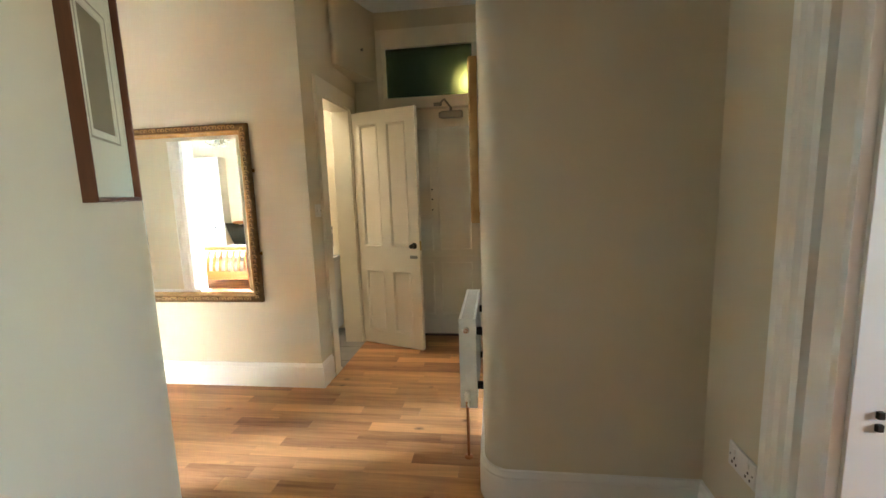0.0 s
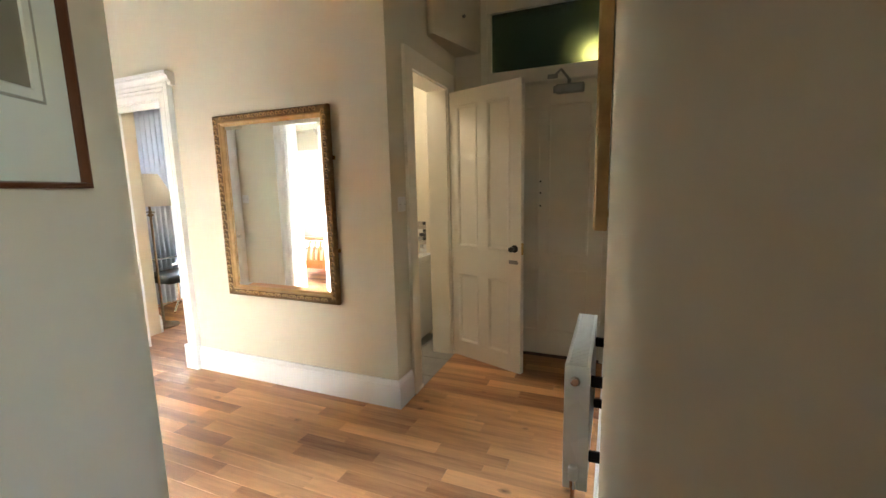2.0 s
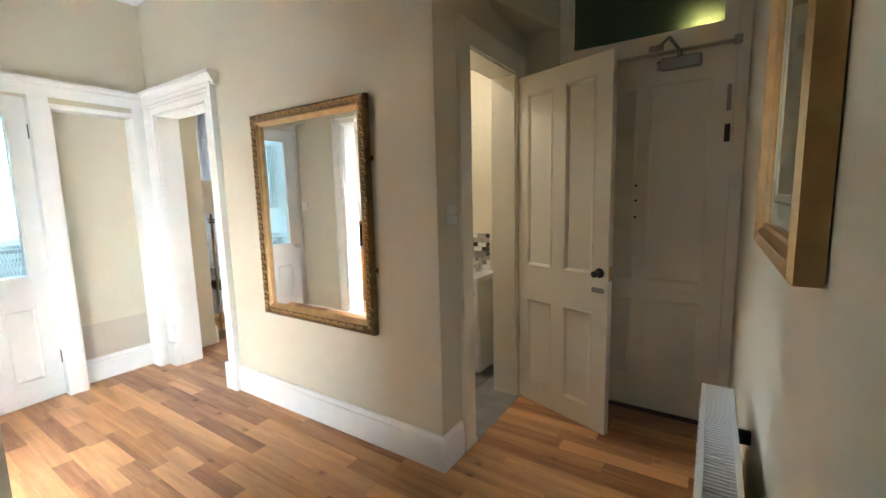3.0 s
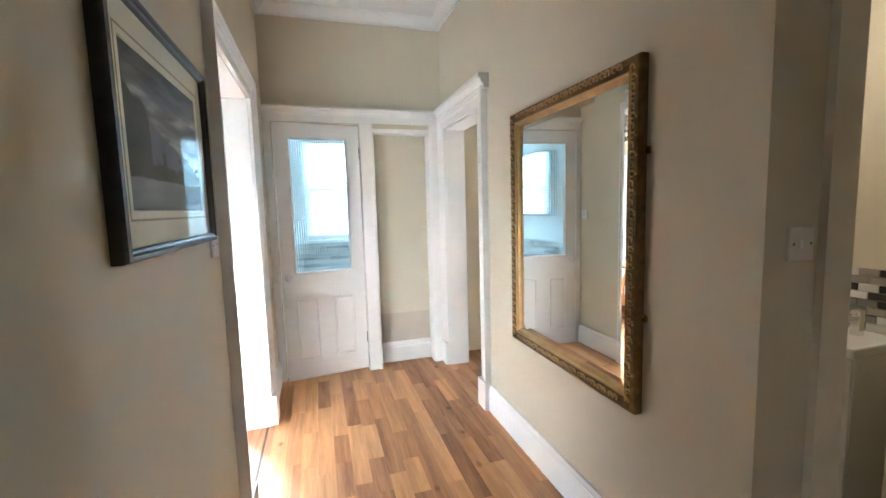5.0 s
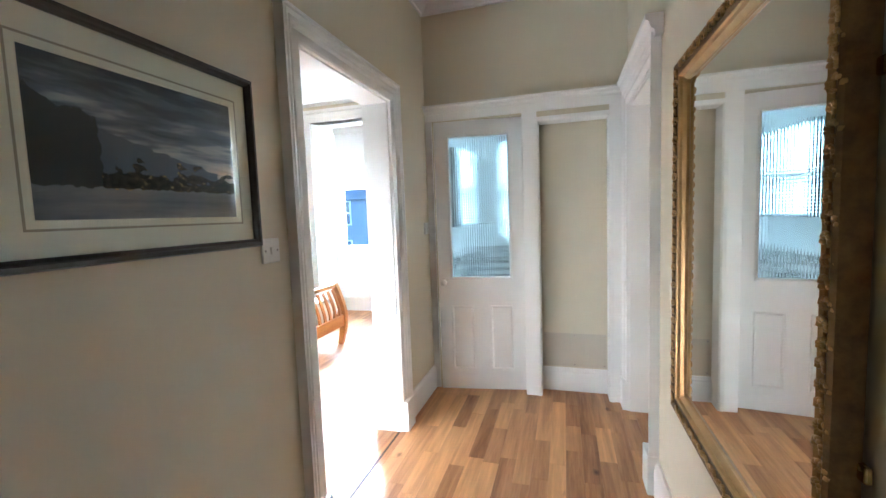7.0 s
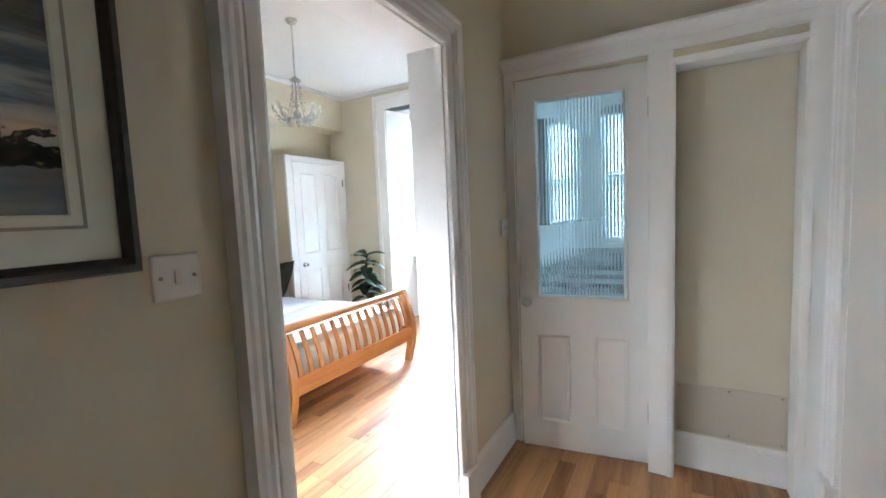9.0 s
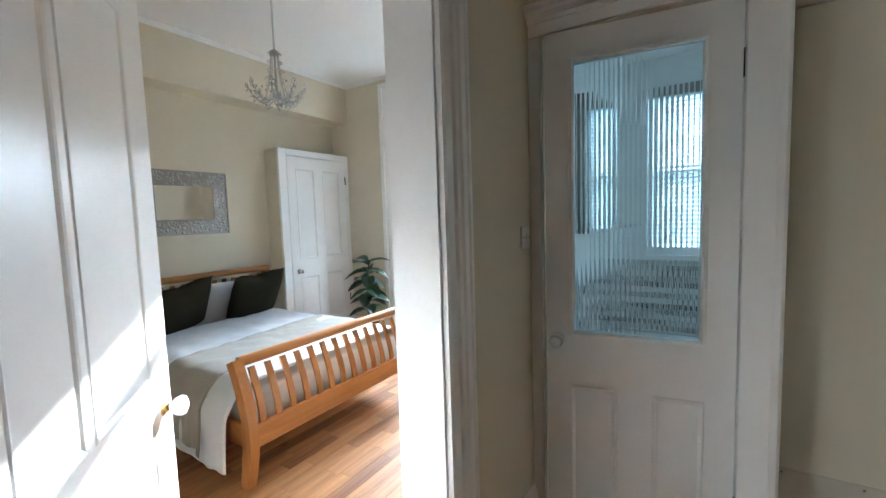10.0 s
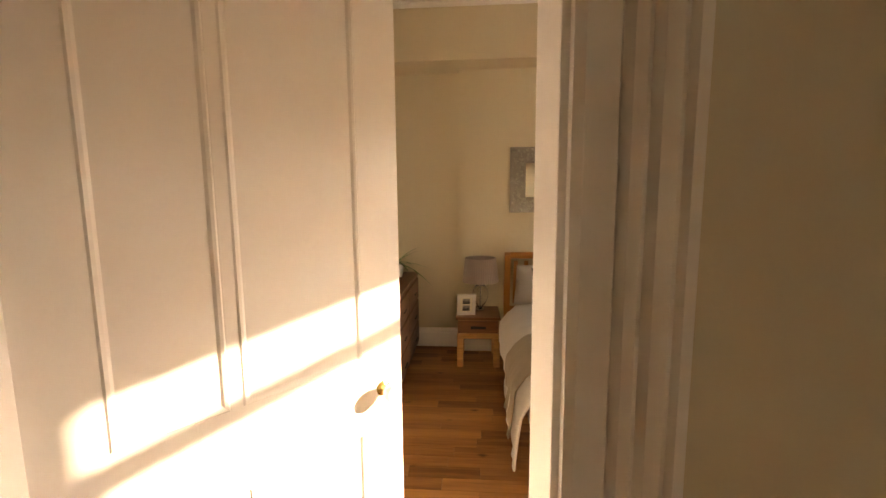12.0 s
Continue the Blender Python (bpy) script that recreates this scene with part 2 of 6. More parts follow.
URN = glass("urn_glass", (0.93, 0.93, 0.92), 0.03)
CRYSTAL = glass("crystal", (1, 1, 1), 0.0, 1.55)
PANE = clear_pane("window_pane")
FROSTPANE, fnt, fb_ = mat("obscured_window_glass")
fnt.nodes.remove(fb_)
f_t, f_d, f_m = fnt.nodes.new("ShaderNodeBsdfTransparent"), fnt.nodes.new("ShaderNodeBsdfTranslucent"), fnt.nodes.new("ShaderNodeMixShader")
f_d.inputs[0].default_value = (0.09, 0.105, 0.112, 1)
f_t.inputs[0].default_value = (0.64, 0.71, 0.75, 1)
f_m.inputs[0].default_value = 0.5
fnt.links.new(f_t.outputs[0], f_m.inputs[1])
fnt.links.new(f_d.outputs[0], f_m.inputs[2])
fnt.links.new(f_m.outputs[0], fnt.nodes["Material Output"].inputs["Surface"])
PICTURE_GLASS = clear_pane("picture_glass", (0.97, 0.98, 0.97))
VELVET.node_tree.nodes["Principled BSDF"].inputs["Specular IOR Level"].default_value = 0.15
TRANSOM_GLASS = glass("dark_textured_glass", (0.075, 0.088, 0.052), 0.26, 1.30, 0.8)
FROSTED = lamp_glow("lit_diffuser", (1.0, 0.78, 0.54), 1.1)

# ---- mesh helpers ----


def finish(name, bm, material, parent=None, label="", smooth=False):
    bmesh.ops.recalc_face_normals(bm, faces=bm.faces)
    me = bpy.data.meshes.new(name)
    bm.to_mesh(me)
    bm.free()
    for k in (material if isinstance(material, (list, tuple)) else [material]):
        me.materials.append(k)
    if smooth:
        me.shade_smooth()
        me.set_sharp_from_angle(angle=radians(smooth if smooth > 1 else 40))
    ob = new(name, me)
    if parent is not None:
        ob.parent = parent
    if label:
        ob["label"] = label
    return ob


def part(name, bm, material, parent, label="", smooth=False):
    return finish(name, bm, material, parent, label, smooth)


def thing(name, label, category, m=None, group="", kind=""):
    ob = new(name)
    ob.empty_display_size = 0.05
    if m is not None:
        ob.matrix_world = m
    return tagged(ob, label, category, group, kind)


def box(x0, x1, y0, y1, z0, z1, bevel=0.0, bm=None, seg=2):
    bm = bm or bmesh.new()
    made = bmesh.ops.create_cube(bm, size=1.0, matrix=Matrix.LocRotScale(
        ((x0 + x1) / 2, (y0 + y1) / 2, (z0 + z1) / 2), None, (abs(x1 - x0), abs(y1 - y0), abs(z1 - z0))))
    if bevel:
        edges = list({e for v in made["verts"] for e in v.link_edges})
        bmesh.ops.bevel(bm, geom=edges, offset=bevel, segments=seg, affect="EDGES", profile=0.5)
    return bm


def prism(points, z0, z1, bm=None):
    """An upright solid on a ring of (x, y)."""
    bm = bm or bmesh.new()
    low = [bm.verts.new((x, y, z0)) for x, y in points]
    top = [bm.verts.new((x, y, z1)) for x, y in points]
    bm.faces.new(low[::-1])
    bm.faces.new(top)
    for i in range(len(points)):
        j = (i + 1) % len(points)
        bm.faces.new((low[i], low[j], top[j], top[i]))
    return bm


def rod(a, b, r0, r1=None, n=12, bm=None):
    bm = bm or bmesh.new()
    a, b = Vector(a), Vector(b)
    turn = (b - a).to_track_quat("Z", "Y").to_matrix().to_4x4()
    bmesh.ops.create_cone(bm, cap_ends=True, segments=n, radius1=r0, radius2=r0 if r1 is None else r1, depth=(b - a).length,
                          matrix=Matrix.Translation((a + b) / 2) @ turn)
    return bm


def lathe(profile, n=24, bm=None, centre=(0, 0, 0), closed=True):
    """Turns (radius, z) pairs round a standing axis."""
    bm = bm or bmesh.new()
    rings = []
    for r, z in profile:
        rings.append([bm.verts.new((centre[0] + r * math.cos(2 * math.pi * i / n), centre[1] + r * math.sin(2 * math.pi * i / n), centre[2] + z)) for i in range(n)])
    for p, q in zip(rings, rings[1:]):
        for i in range(n):
            bm.faces.new((p[i], p[(i + 1) % n], q[(i + 1) % n], q[i]))
    if closed:
        bm.faces.new(rings[0][::-1])
        bm.faces.new(rings[-1])
    return bm


def sweep_rows(rows, bm=None, loop=False, cap=True):
    """Skins rows of points; each row is an open profile, and rows follow one another."""
    bm = bm or bmesh.new()
    vs = [[bm.verts.new(p) for p in row] for row in rows]
    pairs = list(zip(vs, vs[1:])) + ([(vs[-1], vs[0])] if loop else [])
    for p, q in pairs:
        for i in range(len(p) - 1):
            bm.faces.new((p[i], p[i + 1], q[i + 1], q[i]))
    if cap and not loop:
        bm.faces.new(vs[0])
        bm.faces.new(vs[-1][::-1])
    return bm


def along(profile, points, bm=None, side=1):
    """Runs a profile of (out, z) along a line of (x, y) with mitres; out goes to the left of the line for side 1."""
    pts = [Vector(p) for p in points]
    rows = []
    for i, p in enumerate(pts):
        dirs = []
        if i:
            dirs.append((p - pts[i - 1]).normalized())
        if i < len(pts) - 1:
            dirs.append((pts[i + 1] - p).normalized())
        norms = [Vector((-d.y, d.x)) * side for d in dirs]
        n = sum(norms, Vector((0, 0)))
        n = n.normalized()
        n = n / max(0.3, n.dot(norms[0]))
        rows.append([(p.x + n.x * o, p.y + n.y * o, z) for o, z in profile])
    return sweep_rows(rows, bm)


def ring(profile, left, right, low, top, place, closed=True, bm=None):
    """Frames a rectangle. profile: (outward from the rectangle, proud); place(u, z, proud) gives the world point. Open: no bottom run."""
    def corner(o, h, su, sz):
        return place((left - o) if su < 0 else (right + o), (low - o if closed else low) if sz < 0 else top + o, h)
    rows = []
    for su, sz in ((-1, -1), (-1, 1), (1, 1), (1, -1)):
        rows.append([corner(o, h, su, sz) for o, h in profile])
    return sweep_rows(rows, bm, loop=closed, cap=not closed)


def on_y(y, way):
    """Places (u, z, proud) on a wall of constant y; way is the side it faces."""
    return lambda u, z, h: (u, y + way * h, z)


def on_x(x, way):
    return lambda u, z, h: (x + way * h, u, z)


SKIRT = [(0.0, 0.002), (0.022, 0.002), (0.022, 0.128), (0.017, 0.140), (0.020, 0.150), (0.012, 0.162), (0.010, 0.172), (0.0, 0.174)]
CASING = [(0.000, -0.002), (0.000, 0.020), (0.012, 0.024), (0.048, 0.024), (0.052, 0.018), (0.060, 0.030), (0.072, 0.034), (0.080, 0.026),
          (0.088, 0.036), (0.104, 0.040), (0.112, 0.034), (0.118, 0.042), (0.130, 0.042), (0.130, -0.002)]
NARROW = [(0.0, -0.002), (0.0, 0.018), (0.040, 0.020), (0.046, 0.014), (0.054, 0.026), (0.066, 0.030), (0.074, 0.030), (0.074, -0.002)]

# ---- the structure ----
YL, YM, XE, XW, XR, YF, ZC = 2.205, 3.59, -2.86, -0.205, 0.94, 4.66, 2.84
BED_Y0, BED_Y1, BED_X0, BED_X1 = -0.95, 2.05, -4.78, -0.85


def slab(name, x0, x1, y0, y1, z0, z1, material, label, category):
    return tagged(finish(name, box(x0, x1, y0, y1, z0, z1), material), label, category, kind="structure")


def wall_run(name, axis, c0, c1, a0, a1, z0, z1, holes, label, material=None):
    """A wall from c0 to c1 thick, a0 to a1 long, with holes (from, to, low, high)."""
    bm = bmesh.new()
    def put(p, q, lo, hi):
        if q - p > 1e-4 and hi - lo > 1e-4:
            box(*((p, q, c0, c1) if axis == "x" else (c0, c1, p, q)), lo, hi, bm=bm)
    at = a0
    for p, q, lo, hi in sorted(holes):
        put(at, p, z0, z1)
        put(p, q, z0, lo)
        put(p, q, hi, z1)
        at = q
    put(at, a1, z0, z1)
    bmesh.ops.remove_doubles(bm, verts=bm.verts, dist=1e-5)
    return tagged(finish(name, bm, material or WALL), label, "wall", kind="structure")


def arc(cx, cy, r, a0, a1, n=10):
    return [(cx + r * math.cos(radians(a0 + (a1 - a0) * i / n)), cy + r * math.sin(radians(a0 + (a1 - a0) * i / n))) for i in range(n + 1)]


# hall walls
wall_run("wall_hall_south", "x", 2.05, YL, -5.2, -0.30, 0, ZC, [(-2.168, -1.308, 0, 2.0)], "beige painted hall wall with the bedroom doorway")
wall_run("wall_hall_north", "x", YM, 3.74, XE - 0.14, XW, 0, ZC, [(-2.738, -2.005, 0, 1.965)], "beige painted hall wall behind the gilt mirror")
wall_run("wall_hall_west", "y", XE - 0.14, XE, YL, YM, 0, ZC, [(2.262, 2.912, 0, 2.004), (3.02, 3.475, 0.0, 1.945)], "beige painted end wall with glazed door and recess")
wall_run("wall_lobby_west", "y", XW - 0.15, XW, 3.74, YF, 0, ZC, [(3.885, 4.455, 0, 2.02)], "beige painted lobby wall with washroom doorway")
wall_run("wall_entrance", "x", YF, YF + 0.16, XW - 0.15, XR, 0, ZC, [(0.0, XR - 0.002, 0, 2.70)], "beige painted wall round the entrance door")
slab("wall_recess_back", XE - 0.155, XE - 0.13, 3.0, 3.49, 0, 2.0, WALL, "beige painted back of the shallow wall recess", "wall")
# the solid pier with its rounded corner
pier = arc(XR + 0.11, 2.59 + 0.11, 0.11, 180, 270) + [(1.95, 2.59), (1.95, 4.82), (XR, 4.82)]
tagged(finish("wall_pier", prism(pier, 0, ZC), WALL, smooth=30), "beige painted pier wall with a rounded corner", "wall", kind="structure")
# the slanting passage wall, rounded where it meets the hall
NX, NY, NC = 0.874, 0.487, 1.006


def slant(y):
    return ((NC - NY * y) / NX, y)


bend = []
p0, p1, p2 = Vector((-0.24, YL)), Vector(slant(YL)), Vector(slant(YL - 0.16))
for i in range(13):
    k = i / 12
    q = p0 * (1 - k) ** 2 + p1 * 2 * k * (1 - k) + p2 * k * k
    bend.append((q.x, q.y))
mass = [(-0.30, YL)] + bend + [slant(0.2), (slant(0.2)[0], -0.75), (0.80, -0.75), (0.80, 0.0), (-0.30, 1.85)]
tagged(finish("wall_passage_left", prism(mass, 0, ZC), WALL, smooth=30), "beige painted slanting passage wall", "wall", kind="structure")
wall_run("wall_passage_right", "y", 1.79, 1.95, -0.75, 2.59, 0, ZC, [(1.10, 1.985, 0, 2.02)], "beige painted passage wall with a doorway")
slab("wall_passage_back", 0.80, 1.95, -0.90, -0.75, 0, ZC, WALL, "beige painted wall closing the passage", "wall")
# ceilings
slab("ceiling_hall", -3.02, 1.95, 2.05, 4.82, ZC, ZC + 0.12, CEIL, "white painted hall ceiling", "ceiling")
slab("ceiling_passage", -0.30, 1.95, -0.9, 2.05, ZC, ZC + 0.12, CEIL, "white painted passage ceiling", "ceiling")
slab("ceiling_bedroom", -5.4, -0.30, -1.2, 2.05, ZC, ZC + 0.12, CEIL, "white painted bedroom ceiling", "ceiling")
CORNICE = [(0.0, ZC - 0.075), (0.014, ZC - 0.075), (0.018, ZC - 0.060), (0.040, ZC - 0.048), (0.066, ZC - 0.022), (0.078, ZC - 0.016), (0.082, ZC), (0.0, ZC)]
cor = along(CORNICE, [(XW, 4.12), (XW, YM), (XE, YM), (XE, YL), (-0.24, YL)] , side=1)
tagged(finish("cornice_hall", cor, CEIL), "white plaster cornice round the hall", "cornice", kind="structure")

# skirtings
SK = bmesh.new()
along(SKIRT, [(XW, 3.755), (XW, YM), (-1.878, YM)], SK, side=1)
along(SKIRT, [(-2.289, YL), (XE + 0.0, YL)][::-1], SK, side=1)
along(SKIRT, [(-0.30, YL), (-1.186, YL)][::-1], SK, side=1)
along(SKIRT, bend + [slant(0.2)], SK, side=1)
along(SKIRT, [(1.79, 2.205), (1.79, 2.59)] + list(reversed(arc(XR + 0.11, 2.70, 0.11, 180, 270))) + [(XR, 4.60)], SK, side=1)
tagged(finish("skirting_hall", SK, WHITE, smooth=25), "white gloss moulded skirting board along the hall", "skirting", kind="structure")
tagged(finish("skirting_recess", along([(o, z if z > 0.01 else 0.002) for o, z in SKIRT], [(XE - 0.13, 3.475), (XE - 0.13, 3.02)], side=1), WHITE), "white gloss skirting inside the wall recess", "skirting", kind="structure")

# ---- trim of the end wall ----
trim = thing("trim_end_wall", "white gloss panelled trim round glazed door and recess", "trim", kind="structure")
part("head_rail", box(XE - 0.004, XE + 0.012, YL + 0.003, YM - 0.003, 2.012, 2.085, 0.002), WHITE, trim)
HEAD = [(0, 2.06), (0.018, 2.06), (0.022, 2.075), (0.040, 2.085), (0.044, 2.098), (0.060, 2.104), (0.060, 2.118), (0, 2.118)]
part("head_shelf", along(HEAD, [(XE, YM - 0.002), (XE, YL + 0.002)], side=1), WHITE, trim)
part("mullion", box(XE - 0.150, XE + 0.014, 2.910, 3.012, 0.0, 2.012, 0.004), WHITE, trim)
part("door_stop", box(XE - 0.150, XE - 0.098, 2.868, 2.912, 0, 2.003, 0.002), WHITE, trim)
part("door_stop", box(XE - 0.150, XE - 0.060, 2.256, 2.284, 0, 2.003, 0.002), WHITE, trim)
part("post", box(XE - 0.135, XE + 0.012, YL + 0.002, 2.258, 0.0, 2.012, 0.004), WHITE, trim)
part("post", box(XE - 0.004, XE + 0.014, 3.477, YM - 0.004, 0.0, 2.012, 0.004), WHITE, trim)
part("recess_bead", ring([(0.0, -0.13), (0.0, -0.004), (0.010, 0.006), (0.030, 0.010), (0.030, -0.004)], 3.022, 3.473, 0.0, 1.943, on_x(XE + 0.008, 1), closed=False), WHITE, trim)
plate = thing("access_plate", "beige painted metal plate screwed low in the wall recess", "plate")
part("sheet", box(XE - 0.130, XE - 0.126, 3.030, 3.468, 0.183, 0.432, 0.001), KICK, plate)
for yy in (3.045, 3.25, 3.452):
    for zz in (0.197, 0.418):
        part("screw", lathe([(0.0055, 0), (0.0055, 0.002), (0.003, 0.004)], 10), CHROME, plate).matrix_world = pose(XE - 0.127, yy, zz, 0, 90, 0)


def casing(name, profile, left, right, top, place, label, plinth=0.19, coat=None):
    t = thing(name, label, "door casing", kind="structure")
    part("architrave", ring(profile, left, right, 0.0, top, place, closed=False), coat or WHITE, t)
    w = profile[-1][0]
    h = max(p for _, p in profile)
    for u0, u1 in ((left - w - 0.004, left + 0.002), (right - 0.002, right + w + 0.004)):
        a, b = place(u0, 0, -0.002), place(u1, plinth, h + 0.007)
        part("plinth_block", box(*sorted((a[0], b[0])), *sorted((a[1], b[1])), 0.001, plinth, 0.004), coat or WHITE, t)
    return t


def lining(name, axis, left, right, top, c0, c1, thick, label, coat=None):
    """The jambs and head inside a doorway, with a door stop."""
    t = thing(name, label, "door frame", kind="structure")
    def bx(u0, u1, d0, d1, z0, z1):
        return box(u0, u1, d0, d1, z0, z1, 0.0015) if axis == "x" else box(d0, d1, u0, u1, z0, z1, 0.0015)
    part("jamb", bx(left, left + thick, c0, c1, 0, top), coat or WHITE, t)
    part("jamb", bx(right - thick, right, c0, c1, 0, top), coat or WHITE, t)
    part("head", bx(left + thick, right - thick, c0, c1, top - thick, top), coat or WHITE, t)
    return t


# bedroom doorway
casing("casing_bedroom", [(o * 0.88, h) for o, h in CASING], -2.168, -1.308, 2.0, on_y(YL, 1), "white gloss moulded architrave round the bedroom doorway")
casing("casing_bedroom_inside", NARROW, -2.190, -1.286, 2.02, on_y(2.05, -1), "white gloss architrave on the bedroom side")
fr = lining("frame_bedroom", "x", -2.171, -1.305, 2.003, 2.047, YL + 0.003, 0.012, "white gloss door lining of the bedroom doorway")
part("strike_plate", box(-2.162, -2.1582, 2.068, 2.088, 0.818, 0.842, 0.0005), PEWTER, fr, "dull metal strike plate")
# sitting room doorway
casing("casing_sitting_room", [(o * 0.92, h) for o, h in CASING], -2.738, -2.005, 1.965, on_y(YM, -1), "white gloss architrave round the sitting room doorway")
head = along([(0, 2.045), (0.03, 2.045), (0.034, 2.065), (0.050, 2.078), (0.056, 2.10), (0.070, 2.108), (0.070, 2.13), (0, 2.13)], [(-1.85, YM), (XE + 0.002, YM)], side=1)
tagged(finish("head_sitting_room", head, WHITE), "white gloss cap moulding over the sitting room doorway", "trim", kind="structure")
lining("frame_sitting_room", "x", -2.741, -2.002, 1.968, YM - 0.003, 3.745, 0.014, "white gloss door lining of the sitting room doorway")
# washroom doorway
casing("casing_washroom", [(0, -0.002), (0, 0.016), (0.09, 0.020), (0.11, 0.020), (0.11, -0.002)], 3.885, 4.455, 2.02, on_x(XW, 1), "cream painted flat architrave round the washroom doorway", 0.02, CREAM)
lining("frame_washroom", "y", 3.882, 4.458, 2.023, XW - 0.153, XW + 0.003, 0.014, "cream painted door lining of the washroom doorway", CREAM)
# side room doorway
SIDE_CASE = [(0, -0.002), (0, 0.03), (0.012, 0.034), (0.020, 0.026), (0.030, 0.026), (0.075, 0.026), (0.080, 0.012), (0.088, 0.012), (0.092, 0.034),
             (0.104, 0.040), (0.110, 0.026), (0.122, 0.026), (0.128, 0.040), (0.142, 0.044), (0.150, 0.036), (0.158, 0.046), (0.180, 0.046), (0.180, -0.002)]
casing("casing_side_room", [(o * 1.19, h) for o, h in SIDE_CASE], 1.10, 1.985, 2.02, on_x(1.79, -1), "white gloss deep moulded architrave round the side doorway", 0.2)
sf = lining("frame_side_room", "y", 1.097, 1.988, 2.023, 1.787, 1.953, 0.014, "white gloss door lining with iron hinge")
for zz in (0.772, 0.802):
    part("hinge", box(1.838, 1.852, 1.965, 1.975, zz - 0.009, zz + 0.009, 0.002), IRON, sf, "dark iron hinge")

# ---- bedroom shell ----
wall_run("wall_bedroom_south", "x", -1.10, BED_Y0, -5.4, -1.95, 0, ZC, [], "beige painted chimney wall behind the bed")
slab("wall_bedroom_alcove", -1.95, -0.70, -1.20, -1.05, 0, ZC, WALL, "beige painted alcove wall beside the bed", "wall")
slab("soffit_bedroom", BED_X0, BED_X1, -1.05, -0.70, 2.42, ZC, WALL, "beige painted boxed beam over the bed", "beam")
wall_run("wall_bedroom_east", "y", BED_X1, -0.70, -1.05, 2.05, 0, ZC, [], "beige painted bedroom wall behind the chest")
wall_run("wall_bedroom_west", "y", -4.93, BED_X0, BED_Y0, 2.05, 0, ZC, [(-0.03, 1.16, 0, 2.60)], "beige painted bedroom wall with a deep window recess")
wall_run("wall_window_bedroom", "y", -5.33, -5.17, -0.3, 1.5, 0, ZC, [(0.06, 1.02, 0.84, 2.54)], "white panelled wall round the bedroom window", WHITE)
rv = thing("window_recess", "white panelled splayed shutters beside the bedroom window", "window recess", kind="structure")
part("reveal", prism([(-4.93, -0.16), (-4.80, -0.03), (-5.17, 0.055), (-5.17, -0.16)], 0, 2.66), WHITE, rv)
part("reveal", prism([(-4.80, 1.16), (-4.93, 1.30), (-5.17, 1.30), (-5.17, 1.03)], 0, 2.66), WHITE, rv)
part("recess_head", box(-5.17, -4.79, -0.03, 1.16, 2.60, 2.70), WHITE, rv)
part("sill_panel", ring([(0, 0), (0, 0.014), (0.02, 0.018), (0.05, 0.018), (0.06, 0)], 0.16, 0.92, 0.24, 0.68, on_x(-5.17, 1)), WHITE, rv)
casing("casing_window_bedroom", [(0, -0.002), (0, 0.018), (0.06, 0.022), (0.11, 0.022), (0.12, 0.034), (0.16, 0.034), (0.16, -0.002)], -0.03, 1.16, 2.60, on_x(BED_X0, 1), "white gloss architrave round the window recess", 0.2)
cove = along([(0, ZC - 0.032), (0.012, ZC - 0.032), (0.022, ZC - 0.014), (0.030, ZC - 0.010), (0.030, ZC), (0, ZC)], [(BED_X1, -0.70), (BED_X0, -0.70), (BED_X0, 2.05)], side=-1)
tagged(finish("cornice_bedroom", cove, CEIL), "slim white plaster cove round the bedroom ceiling", "cornice", kind="structure")
sk2 = bmesh.new()
along(SKIRT, [(-1.95, BED_Y0), (-3.85, BED_Y0)][::-1], sk2, side=1)
along(SKIRT, [(BED_X1, 2.05), (BED_X1, -1.05), (-1.95, -1.05)], sk2, side=-1)
along(SKIRT, [(-2.266, 2.05), (BED_X0, 2.05), (BED_X0, 1.33)], sk2, side=1)
along(SKIRT, [(BED_X0, -0.21), (BED_X0, -0.72)], sk2, side=1)
tagged(finish("skirting_bedroom", sk2, WHITE), "white gloss moulded skirting round the bedroom", "skirting", kind="structure")

# ---- floors: battens under the boards, boards at the end of the file ----
slab("floor_base", -5.6, 4.4, -1.5, 8.0, -0.20, -0.016, JOINT, "dark subfloor under the oak boards", "floor")

# ---- panelled doors ----


def door_slab(width, height, thick, panels, material, parent, sink=0.010, bead=0.012):
    """A leaf in x (0 to width), faces at y 0 and thick, with sunk panels on both faces. panels: (x0, x1, z0, z1)."""
    xs = sorted({0, width, *[v for p in panels for v in p[:2]]})
    zs = sorted({0, height, *[v for p in panels for v in p[2:]]})
    bm = bmesh.new()
    for i in range(len(xs) - 1):
        for j in range(len(zs) - 1):
            cx, cz = (xs[i] + xs[i + 1]) / 2, (zs[j] + zs[j + 1]) / 2
            if not any(p[0] < cx < p[1] and p[2] < cz < p[3] for p in panels):
                box(xs[i], xs[i + 1], 0, thick, zs[j], zs[j + 1], bm=bm)
    bmesh.ops.remove_doubles(bm, verts=bm.verts, dist=1e-5)
    dead = [f for f in bm.faces if all(len(e.link_faces) > 2 or True for e in f.edges) and sum(1 for g in f.verts[0].link_faces if set(g.verts) == set(f.verts)) > 1]
    if dead:
        bmesh.ops.delete(bm, geom=dead, context="FACES_ONLY")
    bmesh.ops.dissolve_limit(bm, angle_limit=0.01, verts=bm.verts, edges=bm.edges)
    part("leaf_frame", bm, material, parent)
    return xs


